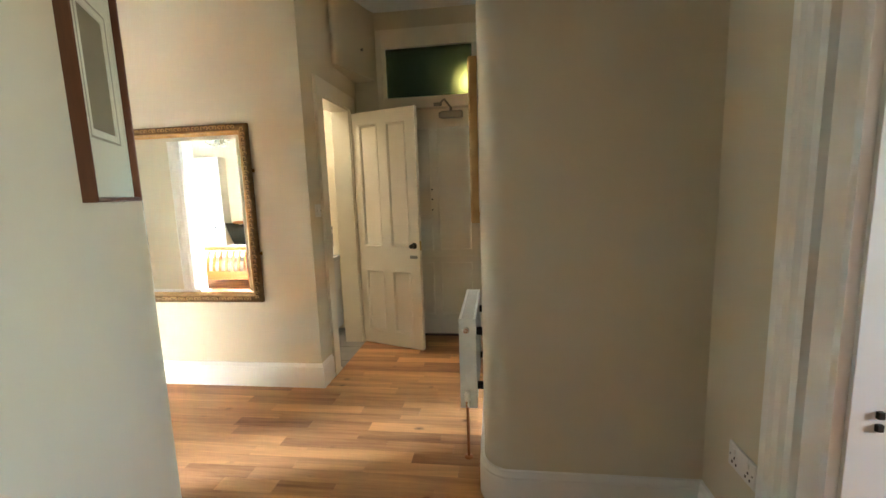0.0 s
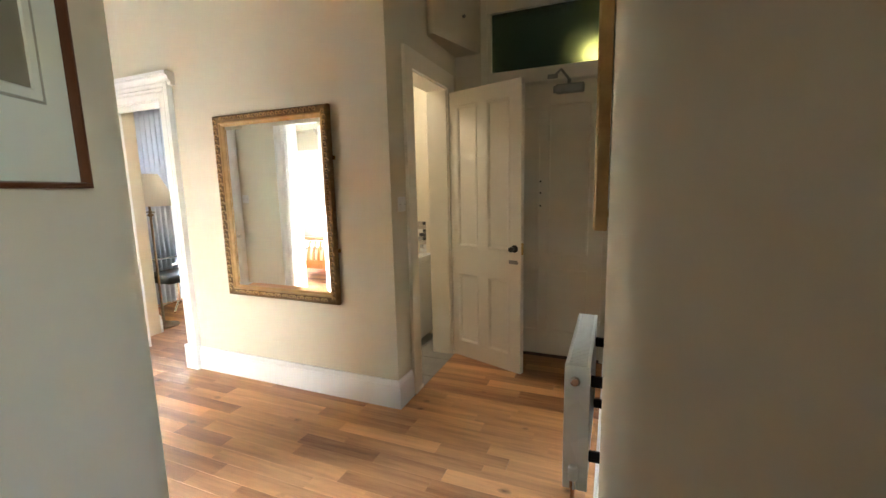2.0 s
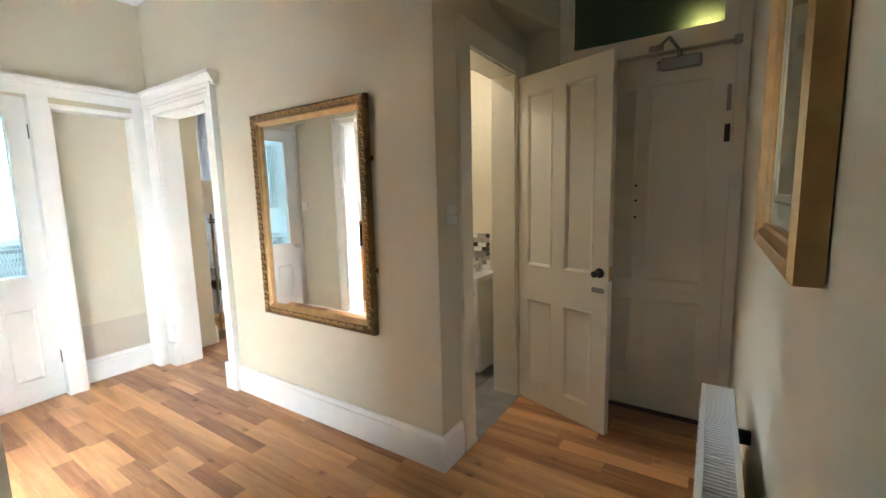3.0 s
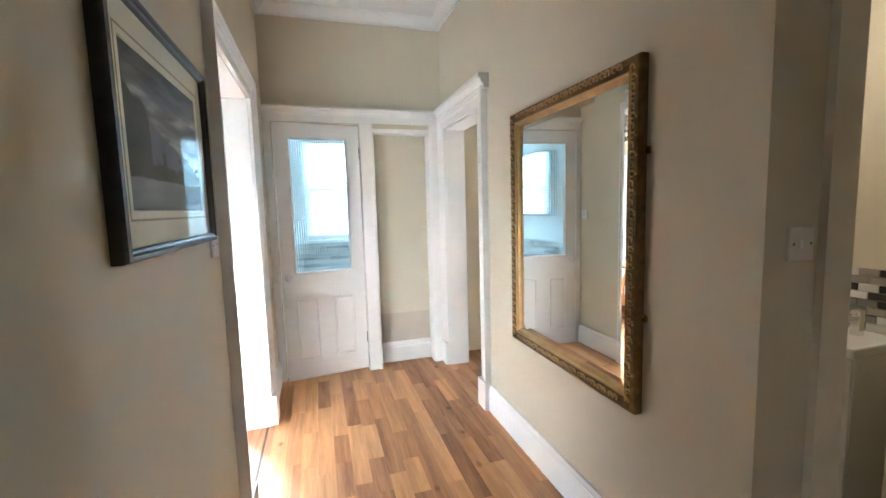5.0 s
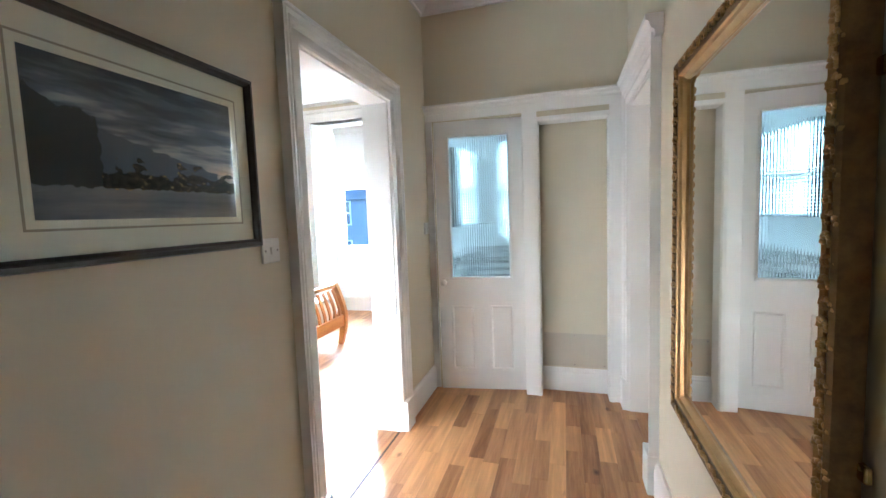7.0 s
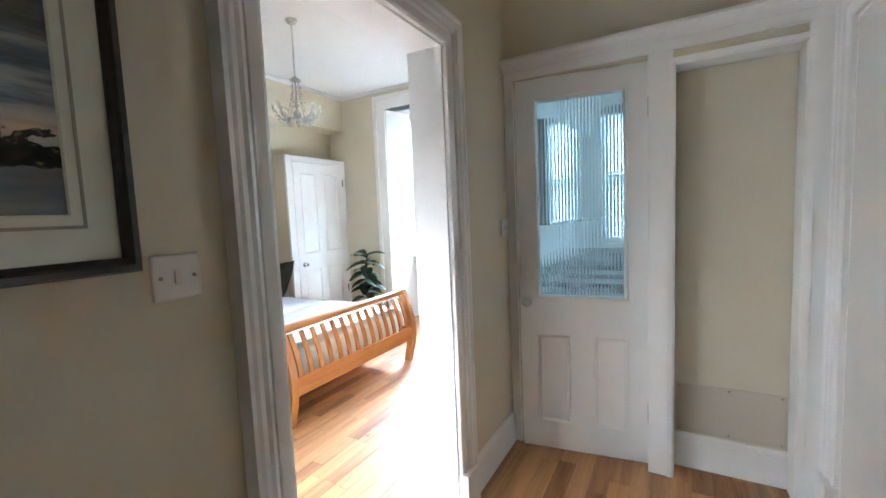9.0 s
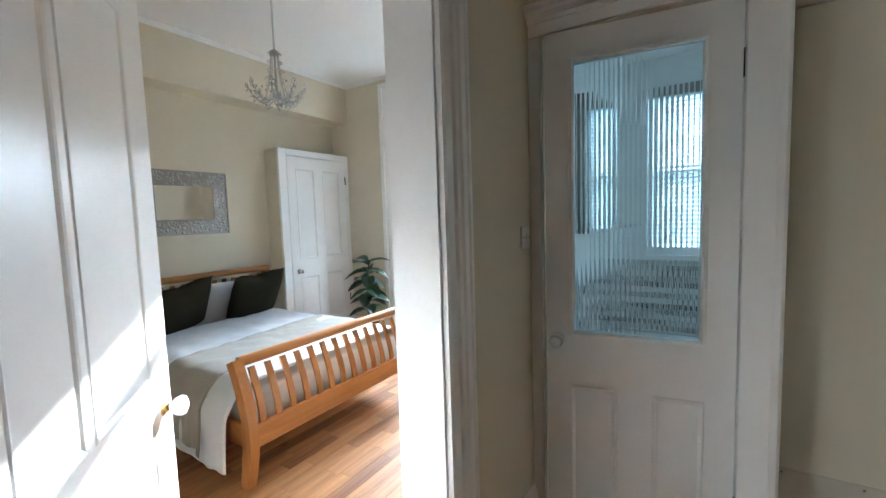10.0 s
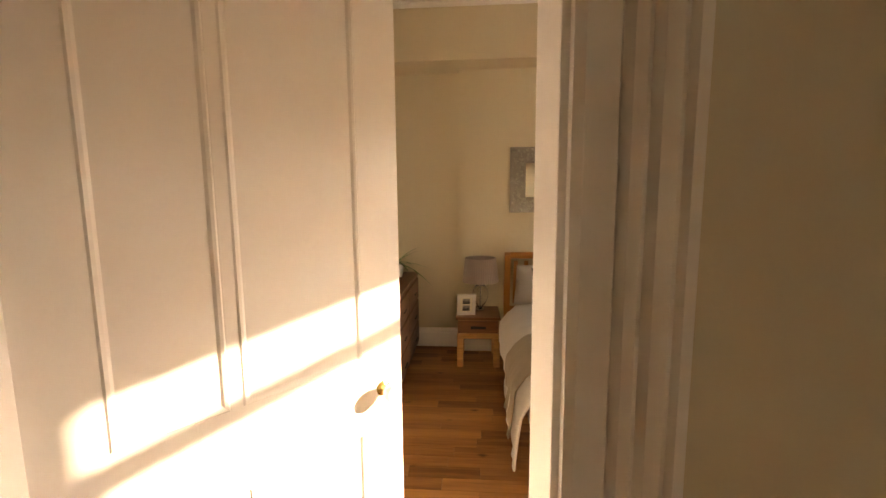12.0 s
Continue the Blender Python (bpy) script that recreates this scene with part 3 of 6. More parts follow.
def door_panels(panels, thick, material, parent, sink=0.010):
    for x0, x1, z0, z1 in panels:
        part("panel", box(x0 - 0.002, x1 + 0.002, sink, thick - sink, z0 - 0.002, z1 + 0.002), material, parent)
        for y, way in ((0.0, -1), (thick, 1)):
            pr = [(0.0, -sink), (0.0, -0.001), (-0.005, 0.003), (-0.012, 0.001), (-0.020, -0.005), (-0.024, -sink)]
            part("bead", ring(pr, x0, x1, z0, z1, on_y(y, way)), material, parent)


def knob(parent, x, y, z, way, material, label, r=0.026):
    k = part("knob", lathe([(0.026, 0), (0.026, 0.004), (0.010, 0.008), (0.009, 0.026), (r * 0.72, 0.032), (r, 0.044), (r * 0.92, 0.056), (r * 0.5, 0.063), (0.002, 0.064)], 20), material, parent, label, smooth=35)
    k.matrix_local = pose(x, y, z, -90 * way, 0, 0)
    return k


# washroom door, standing open into the lobby: hinge at the far jamb
d = Vector((0.368 + 0.218, 4.272 - 4.482))
wd = thing("door_washroom", "cream painted four panel door standing half open", "door", pose(-0.200, 4.476, 0.006, 0, 0, math.degrees(math.atan2(d.y, d.x))), kind="structure")
WP = [(0.075, 0.265, 0.115, 0.665), (0.345, 0.535, 0.115, 0.665), (0.075, 0.265, 0.865, 1.885), (0.345, 0.535, 0.865, 1.885)]
door_slab(0.622, 1.985, 0.038, WP, CREAM, wd)
door_panels(WP, 0.038, CREAM, wd)
knob(wd, 0.575, 0.0, 0.885, -1, IRON, "dark round door knob", 0.018)
part("latch_plate", box(0.6215, 0.6245, 0.006, 0.032, 0.845, 0.925, 0.001), BRASS, wd, "brass latch plate on the edge")
part("bolt", box(0.535, 0.60, -0.012, 0.0, 0.780, 0.806, 0.003), PEWTER, wd, "dull metal thumb bolt")
part("bolt_rod", rod((0.54, -0.015, 0.793), (0.612, -0.015, 0.793), 0.004), PEWTER, wd)

# entrance door, frame, fanlight, closer
fd = thing("door_entrance", "cream painted flush panelled entrance door, shut", "door", pose(0.052, YF + 0.028, 0.006), kind="structure")
FP = [(0.11, 0.37, 0.20, 0.66), (0.46, 0.72, 0.20, 0.66), (0.11, 0.37, 0.80, 1.86), (0.46, 0.72, 0.80, 1.86)]
part("leaf", box(0, 0.832, 0, 0.045, 0, 2.028, 0.002), CREAM, fd)
for p in FP:
    part("bead", ring([(0, 0), (0.002, 0.0035), (0.010, 0.004), (0.016, 0)], *p, on_y(0, -1)), CREAM, fd)
part("mid_rail", box(0.10, 0.74, -0.003, 0.002, 0.715, 0.735, 0.001), CREAM, fd)
# dark discs on the face, painted as the shade in bolt holes
for zz in (1.335, 1.25, 1.155):
    part("screw_hole", lathe([(0.007, 0), (0.007, 0.0015)], 10), DARK, fd, "dark bolt hole").matrix_local = pose(0.39, 0.0, zz, 90, 0, 0)
part("keyhole_plate", box(0.797, 0.822, -0.006, 0, 1.545, 1.635, 0.002), IRON, fd, "dark lock plate")
part("latch_strip", box(0.800, 0.820, -0.004, 0, 1.70, 1.83, 0.002), PEWTER, fd)
fl = thing("entrance_frame", "cream painted entrance frame with fanlight above", "door frame", kind="structure")
part("jamb", box(0.003, 0.050, YF - 0.012, YF + 0.10, 0, 2.697, 0.003), CREAM, fl)
part("jamb", box(0.886, XR - 0.003, YF - 0.012, YF + 0.10, 0, 2.697, 0.003), CREAM, fl)
part("transom_bar", box(0.050, 0.886, YF - 0.018, YF + 0.10, 2.040, 2.135, 0.004), CREAM, fl)
part("head", box(0.050, 0.886, YF - 0.012, YF + 0.10, 2.545, 2.697, 0.003), CREAM, fl)
part("stile", box(0.050, 0.080, YF - 0.004, YF + 0.06, 2.135, 2.545, 0.002), CREAM, fl)
part("stile", box(0.822, 0.886, YF - 0.004, YF + 0.06, 2.135, 2.545, 0.002), CREAM, fl)
part("fanlight_pane", box(0.080, 0.822, YF + 0.020, YF + 0.026, 2.135, 2.545), TRANSOM_GLASS, fl, "dark textured fanlight glass")
dc = thing("door_closer", "dull metal overhead door closer with folding arm", "door closer")
part("closer_body", box(0.545, 0.735, YF - 0.030, YF + 0.027, 1.945, 2.005, 0.010), PEWTER, dc)
part("closer_cap", rod((0.545, YF - 0.0, 1.975), (0.530, YF - 0.0, 1.975), 0.024, n=16), PEWTER, dc)
part("spindle", rod((0.635, YF - 0.008, 2.0), (0.635, YF - 0.008, 2.035), 0.012), PEWTER, dc)
part("arm", rod((0.635, YF - 0.012, 2.032), (0.590, YF - 0.09, 2.085), 0.008), PEWTER, dc)
part("arm", rod((0.590, YF - 0.09, 2.085), (0.530, YF - 0.02, 2.060), 0.007), PEWTER, dc)
part("shoe", box(0.490, 0.560, YF - 0.030, YF - 0.018, 2.045, 2.075, 0.004), PEWTER, dc)
part("hinge_block", box(0.868, 0.902, YF - 0.024, YF + 0.0, 2.015, 2.055, 0.003), PEWTER, dc)

# corner cupboard boxed in above the washroom doorway
cc = thing("corner_cupboard", "beige painted boxed meter cupboard high in the corner", "cupboard")
part("body", prism([(XW + 0.002, 4.115)] + arc(XW + 0.032, 4.14, 0.026, 190, 330, 6) + [(-0.04, YF - 0.10), (-0.004, YF - 0.014), (XW + 0.002, YF - 0.002)], 2.285, ZC - 0.002), WALL, cc, smooth=40)
part("knob", lathe([(0.008, 0), (0.010, 0.008), (0.012, 0.014), (0.006, 0.02)], 12), PEWTER, cc, "small metal knob").matrix_world = pose(-0.066, 4.455, 2.485, 90, 0, 70)
# switches and sockets


def switch_plate(place, yaw, label, rocker=True, wide=0.086):
    t = thing("light_switch" if rocker else "socket", label, "switch" if rocker else "socket", place @ pose(0, 0, 0, 0, 0, yaw))
    part("plate", box(-wide / 2, wide / 2, -0.010, 0.0, -0.043, 0.043, 0.004), PLASTIC, t)
    for sx in (-1, 1):
        part("screw", lathe([(0.004, 0), (0.004, 0.001)], 8), PEWTER, t).matrix_local = pose(sx * (wide / 2 - 0.013), -0.0102, 0, 90, 0, 0)
    if rocker:
        part("rocker", box(-0.007, 0.007, -0.015, -0.009, -0.013, 0.013, 0.003), PLASTIC, t)
    else:
        for sx in (-0.037, 0.037):
            part("rocker", box(sx - 0.006, sx + 0.006, -0.014, -0.009, 0.012, 0.030, 0.002), PLASTIC, t)
            # dark blocks on the plate, painted as the shade in pin holes
            for px, pz in ((0, -0.004), (-0.011, -0.022), (0.011, -0.022)):
                part("pin_hole", box(sx + px - 0.003, sx + px + 0.003, -0.0108, -0.0098, pz - 0.004, pz + 0.004), DARK, t)
    return t


switch_plate(pose(-1.088, YL, 1.228), 180, "white square light switch beside the bedroom doorway")
switch_plate(pose(-2.785, YL, 1.235), 180, "white square light switch beside the glazed door")
switch_plate(pose(XW, 3.705, 1.222), 90, "white square light switch by the washroom doorway")
switch_plate(pose(1.79, 2.337, 0.418), -90, "white double wall socket low in the passage", False, 0.146)

# ---- glazed door at the end of the hall, slightly ajar ----
gdir = Vector((-2.863 + 2.950, 2.273 - 2.900))
gd = thing("door_glazed", "white painted door with ribbed glass, slightly ajar", "door", pose(-2.952, 2.902, 0.008, 0, 0, math.degrees(math.atan2(gdir.y, gdir.x))), kind="structure")
GW, GP = 0.634, [(0.095, 0.540, 0.842, 1.888)]
LOW = [(0.090, 0.255, 0.150, 0.640), (0.375, 0.545, 0.150, 0.640)]
door_slab(GW, 1.992, 0.040, GP + LOW, WHITE, gd)
door_panels(LOW, 0.040, WHITE, gd, 0.004)
for y, way in ((0.040, 1), (0.0, -1)):
    part("glazing_bead", ring([(0.006, 0), (0.004, 0.006), (-0.006, 0.008), (-0.012, 0.002), (-0.012, -0.014), (0.0, -0.014)], *GP[0], on_y(y, way)), WHITE, gd)
rows = []
RN = 27
ribs = []
for i in range(RN * 6 + 1):
    x = GP[0][0] + 0.002 + (GP[0][1] - GP[0][0] - 0.004) * i / (RN * 6)
    ribs.append((x, 0.0215 + 0.0019 * abs(math.sin(math.pi * i / 6))))
ribbed = bmesh.new()
low = [ribbed.verts.new((x, y, GP[0][2])) for x, y in ribs]
top = [ribbed.verts.new((x, y, GP[0][3])) for x, y in ribs]
bl = [ribbed.verts.new((x, 0.0185, GP[0][2])) for x, y in ribs]
bt = [ribbed.verts.new((x, 0.0185, GP[0][3])) for x, y in ribs]
for i in range(len(ribs) - 1):
    ribbed.faces.new((low[i], low[i + 1], top[i + 1], top[i]))
    ribbed.faces.new((bl[i + 1], bl[i], bt[i], bt[i + 1]))
    ribbed.faces.new((top[i], top[i + 1], bt[i + 1], bt[i]))
    ribbed.faces.new((low[i + 1], low[i], bl[i], bl[i + 1]))
pane = part("ribbed_pane", ribbed, RIBBED, gd, "vertical ribbed clear glass", smooth=50)
pane.visible_shadow = False
for y, way in ((0.040, 1), (0.0, -1)):
    knob(gd, 0.592, y, 0.822, way, PORCELAIN, "white porcelain knob on a dark rose", 0.024)
for zz in (0.27, 1.78):
    hg = part("hinge", rod((-0.004, 0.046, zz - 0.045), (-0.004, 0.046, zz + 0.045), 0.007, n=10), IRON, gd, "dark iron hinge")

# ---- gilt mirror ----
gm = thing("wall_mirror", "large wall mirror in an ornate old gold frame", "mirror")
ML, MR, MB, MT = -1.488, -0.578, 0.616, 1.802
mp = on_y(YM - 0.002, -1)
IL, IR, IB, IT = ML + 0.068, MR - 0.068, MB + 0.068, MT - 0.068
part("back_board", box(ML + 0.012, MR - 0.012, YM - 0.010, YM - 0.002, MB + 0.012, MT - 0.012, 0.003), MAHOGANY, gm)
part("outer_frame", ring([(0.068, 0.004), (0.068, 0.030), (0.064, 0.040), (0.056, 0.044), (0.050, 0.040), (0.046, 0.034), (0.024, 0.030), (0.024, 0.012), (0.05, 0.004)], IL, IR, IB, IT, mp), GOLD_DARK, gm, smooth=30)
part("inner_moulding", ring([(0.025, 0.014), (0.025, 0.034), (0.020, 0.038), (0.015, 0.034), (0.013, 0.026), (0.006, 0.022), (0.0, 0.016), (0.0, 0.010)], IL, IR, IB, IT, mp), GOLD, gm, smooth=30)
bev = bmesh.new()
b_out = [bev.verts.new(mp(u, z, 0.012)) for u, z in ((IL, IB), (IR, IB), (IR, IT), (IL, IT))]
b_in = [bev.verts.new(mp(u, z, 0.0145)) for u, z in ((IL + 0.024, IB + 0.024), (IR - 0.024, IB + 0.024), (IR - 0.024, IT - 0.024), (IL + 0.024, IT - 0.024))]
bev.faces.new(b_in)
for i in range(4):
    bev.faces.new((b_out[i], b_out[(i + 1) % 4], b_in[(i + 1) % 4], b_in[i]))
part("mirror_glass", bev, MIRROR, gm, "bevelled mirror glass")
# leaf scrolls in relief
orn = bmesh.new()
rr = random.Random(3)


def scroll(bm, u, z, turn, flip, s=1.0):
    n = 9
    for i in range(n):
        k = i / (n - 1)
        a = k * 4.6 * flip + turn
        r = 0.0165 * s * (1 - 0.72 * k)
        cu, cz = u + r * math.cos(a), z + r * math.sin(a)
        w = 0.0062 * s * (1 - 0.45 * k)
        bmesh.ops.create_icosphere(bm, subdivisions=1, radius=1, matrix=Matrix.LocRotScale(mp(cu, cz, 0.039 + 0.005 * math.sin(k * 3)), None, (w, w * 0.9, w)))


def scroll_run(u0, z0, u1, z1):
    n = int(math.hypot(u1 - u0, z1 - z0) / 0.030)
    for i in range(n):
        k = (i + 0.5) / n
        scroll(orn, u0 + (u1 - u0) * k, z0 + (z1 - z0) * k, (0 if i % 2 else math.pi) + rr.uniform(-0.3, 0.3), 1 if i % 2 else -1, rr.uniform(0.85, 1.05))


OFF = 0.043
scroll_run(IL - OFF, IB - OFF, IL - OFF, IT + OFF)
scroll_run(IR + OFF, IB - OFF, IR + OFF, IT + OFF)
scroll_run(IL, IT + OFF, IR, IT + OFF)
scroll_run(IL, IB - OFF, IR, IB - OFF)
part("scrollwork", orn, GOLD, gm, "raised gilt leaf scrolls", smooth=60)
for zz in (0.95, 1.50):
    part("hanger", box(MR - 0.012, MR + 0.016, YM - 0.012, YM - 0.002, zz - 0.012, zz + 0.012, 0.003), BRASS, gm, "brass mirror plate")

# ---- framed pictures ----


def print_art(name, kind):
    m, nt, bsdf = mat(name)
    tc = nt.nodes.new("ShaderNodeTexCoord")
    sep = nt.nodes.new("ShaderNodeSeparateXYZ")
    nt.links.new(tc.outputs["Generated"], sep.inputs[0])
    n1 = node(nt, "ShaderNodeTexNoise", Scale=3.2, Detail=7.0, Roughness=0.6)
    n2 = node(nt, "ShaderNodeTexNoise", Scale=13.0, Detail=5.0)
    mp_ = nt.nodes.new("ShaderNodeMapping")
    mp_.inputs["Scale"].default_value = (1.0, 1.0, 1.7) if kind == "dusk" else (1, 1, 1)
    nt.links.new(tc.outputs["Generated"], mp_.inputs["Vector"])
    nt.links.new(mp_.outputs[0], n1.inputs["Vector"])
    nt.links.new(tc.outputs["Generated"], n2.inputs["Vector"])
    def ramp(stops):
        r = nt.nodes.new("ShaderNodeValToRGB")
        while len(r.color_ramp.elements) < len(stops):
            r.color_ramp.elements.new(0.5)
        for e, (p, c) in zip(r.color_ramp.elements, stops):
            e.position, e.color = p, (*c, 1)
        return r
    def mathn(op, a, b):
        k = nt.nodes.new("ShaderNodeMath")
        k.operation = op
        for i, v in enumerate((a, b)):
            if isinstance(v, (int, float)):
                k.inputs[i].default_value = v
            else:
                nt.links.new(v, k.inputs[i])
        return k.outputs[0]
    def blend(f, a, b):
        k = nt.nodes.new("ShaderNodeMix")
        k.data_type = "RGBA"
        nt.links.new(f, k.inputs["Factor"])
        nt.links.new(a, k.inputs["A"])
        nt.links.new(b, k.inputs["B"])
        return k.outputs["Result"]
    x, z = sep.outputs[0], sep.outputs[2]
    if kind == "dusk":
        streak = nt.nodes.new("ShaderNodeMapping")
        streak.inputs["Scale"].default_value = (1.0, 1.0, 4.5)
        nt.links.new(tc.outputs["Generated"], streak.inputs["Vector"])
        n3 = node(nt, "ShaderNodeTexNoise", Scale=2.6, Detail=6.0, Roughness=0.58)
        nt.links.new(streak.outputs[0], n3.inputs["Vector"])
        # cloud banks, heavier towards the top, with a pale rift low down
        heavy = mathn("ADD", n3.outputs[0], mathn("MULTIPLY", mathn("SUBTRACT", 0.62, z), 0.45))
        cloud = ramp([(0.34, (0.090, 0.112, 0.145)), (0.50, (0.19, 0.22, 0.27)), (0.60, (0.40, 0.425, 0.46)), (0.74, (0.60, 0.585, 0.56))])
        nt.links.new(heavy, cloud.inputs["Fac"])
        glow = ramp([(0.0, (0.62, 0.33, 0.09)), (0.10, (0.34, 0.20, 0.09)), (0.24, (0.0, 0.0, 0.0))])
        nt.links.new(mathn("ADD", mathn("ABSOLUTE", mathn("SUBTRACT", x, 0.93), 0), mathn("MULTIPLY", mathn("ABSOLUTE", mathn("SUBTRACT", z, 0.39), 0), 2.2)), glow.inputs["Fac"])
        sk = nt.nodes.new("ShaderNodeMix")
        sk.data_type, sk.blend_type = "RGBA", "ADD"
        sk.inputs["Factor"].default_value = 0.9
        nt.links.new(cloud.outputs[0], sk.inputs["A"])
        nt.links.new(glow.outputs[0], sk.inputs["B"])
        def tone(name_colour):
            k = nt.nodes.new("ShaderNodeRGB")
            k.outputs[0].default_value = (*name_colour, 1)
            return k.outputs[0]
        # castle hill, falling to the right
        hill = mathn("ADD", mathn("SUBTRACT", 0.66, mathn("MULTIPLY", x, 0.36)), mathn("MULTIPLY", n2.outputs[0], 0.10))
        hill = mathn("MULTIPLY", mathn("GREATER_THAN", hill, mathn("ADD", z, 0.02)), mathn("LESS_THAN", x, 0.87))
        c = blend(hill, sk.outputs["Result"], tone((0.155, 0.18, 0.225)))
        # trees and lamplit buildings at the foot of the hill
        low = mathn("GREATER_THAN", mathn("ADD", 0.10, mathn("MULTIPLY", n2.outputs[0], 0.50)), z)
        ink = ramp([(0.40, (0.030, 0.034, 0.038)), (0.60, (0.075, 0.072, 0.066)), (0.70, (0.50, 0.40, 0.22))])
        n4 = node(nt, "ShaderNodeTexNoise", Scale=26.0, Detail=3.0)
        nt.links.new(tc.outputs["Generated"], n4.inputs["Vector"])
        nt.links.new(n4.outputs[0], ink.inputs["Fac"])
        c = blend(low, c, ink.outputs[0])
        # dark columned building with a tree behind it
        house = mathn("MULTIPLY", mathn("LESS_THAN", mathn("ADD", x, mathn("MULTIPLY", n2.outputs[0], 0.06)), 0.29),
                      mathn("LESS_THAN", mathn("ADD", z, mathn("MULTIPLY", x, 0.55)), mathn("ADD", 0.64, mathn("MULTIPLY", n2.outputs[0], 0.28))))
        c = blend(house, c, tone((0.080, 0.090, 0.096)))
        # wet street in mist
        wr = ramp([(0.35, (0.19, 0.21, 0.24)), (0.7, (0.34, 0.355, 0.37))])
        nt.links.new(n3.outputs[0], wr.inputs["Fac"])
        c = blend(mathn("LESS_THAN", mathn("ADD", z, mathn("MULTIPLY", n4.outputs[0], 0.06)), 0.25), c, wr.outputs[0])
    elif kind == "etching":
        r = ramp([(0.3, (0.055, 0.045, 0.032)), (0.48, (0.16, 0.135, 0.095)), (0.62, (0.30, 0.26, 0.19))])
        nt.links.new(mathn("MULTIPLY_ADD", n1.outputs[0], 0.9), r.inputs["Fac"])
        c = r.outputs[0]
    else:
        r = ramp([(0.2, (0.03, 0.03, 0.03)), (0.45, (0.12, 0.12, 0.12)), (0.75, (0.55, 0.55, 0.54))])
        nt.links.new(mathn("ADD", mathn("MULTIPLY", z, 0.55), mathn("SUBTRACT", mathn("MULTIPLY", n1.outputs[0], 0.7), 0.15)), r.inputs["Fac"])
        c = r.outputs[0]
    nt.links.new(c, bsdf.inputs["Base Color"])
    bsdf.inputs["Roughness"].default_value = 0.8
    return m


def picture(label, m, w, h, art, frame_profile, frame_mat, mount, sheet=0.02, art_low=0.0):
    """A framed print in its own x (width) and z, facing -y, back at y 0. mount: left/right, top, bottom margins of the print."""
    t = thing("framed_picture", label, "picture", m)
    f = -on_y(0, -1)(0, 0, 1)[1]
    place = on_y(0, -1)
    fw = max(o for o, _ in frame_profile)
    l, r_, b, tp = -w / 2 + fw, w / 2 - fw, -h / 2 + fw, h / 2 - fw
    part("frame", ring(frame_profile, l, r_, b, tp, place), frame_mat, t, smooth=30)
    part("backing", box(l - 0.004, r_ + 0.004, -0.009, -0.001, b - 0.004, tp + 0.004), MOUNT, t)
    al, ar, ab, at = l + mount[0], r_ - mount[0], b + mount[2], tp - mount[1]
    part("mount", ring([(0.0, 0.0096), (0.003, 0.0125), (mount[0] + 0.003, 0.0125)], al, ar, ab, at, place) if mount[1] == mount[2] == mount[0] else
         mount_sheet(l, r_, b, tp, al, ar, ab, at, place), MOUNT, t, "cream mount board")
    part("plate_mark", ring([(0.014, 0.0126), (0.0144, 0.0132), (0.0186, 0.0132), (0.019, 0.0126)], al, ar, ab, at, place), MOUNT_LINE, t)
    part("print", box(al - 0.003, ar + 0.003, -0.0096, -0.0091, ab - 0.003, at + 0.003), art, t)
    g = part("glazing", box(l - 0.002, r_ + 0.002, -0.0165, -0.0150, b - 0.002, tp + 0.002), PICTURE_GLASS, t, "clear picture glass")
    g.visible_shadow = False
    return t


def mount_sheet(l, r_, b, tp, al, ar, ab, at, place):
    bm = bmesh.new()
    o = [bm.verts.new(place(u, z, 0.0125)) for u, z in ((l - 0.003, b - 0.003), (r_ + 0.003, b - 0.003), (r_ + 0.003, tp + 0.003), (l - 0.003, tp + 0.003))]
    i = [bm.verts.new(place(u, z, 0.0125)) for u, z in ((al, ab), (ar, ab), (ar, at), (al, at))]
    c = [bm.verts.new(place(u, z, 0.0097)) for u, z in ((al + 0.003, ab + 0.003), (ar - 0.003, ab + 0.003), (ar - 0.003, at - 0.003), (al + 0.003, at - 0.003))]
    for k in range(4):
        j = (k + 1) % 4
        bm.faces.new((o[k], o[j], i[j], i[k]))
        bm.faces.new((i[k], i[j], c[j], c[k]))
    return bm


WIDE_FRAME = [(0.026, 0.0), (0.026, 0.018), (0.022, 0.028), (0.012, 0.030), (0.008, 0.024), (0.003, 0.022), (0.0, 0.018), (0.0, 0.006)]
THIN_FRAME = [(0.020, 0.0), (0.020, 0.022), (0.016, 0.025), (0.006, 0.024), (0.0, 0.018), (0.0, 0.006)]
SLIM_FRAME = [(0.011, 0.0), (0.011, 0.026), (0.008, 0.028), (0.003, 0.027), (0.0, 0.020), (0.0, 0.006)]
picture("dusk landscape print in a dark wooden frame", pose(-0.683, YL + 0.003, 1.513, 0, 0, 180), 0.686, 0.530, print_art("dusk_print", "dusk"), WIDE_FRAME, BLACKWOOD, (0.060, 0.072, 0.070))
ang = math.degrees(math.atan2(-0.874, 0.487))
mid = Vector((0.200 + 0.052, 1.748 + 2.014)) / 2 - Vector((NX, NY)) * 0.022
picture("old sepia print in a brown wooden frame", pose(mid.x, mid.y, 1.600, 0, 0, ang + 180), 0.306, 0.545, print_art("sepia_print", "etching"), SLIM_FRAME, MAHOGANY, (0.070, 0.115, 0.145))
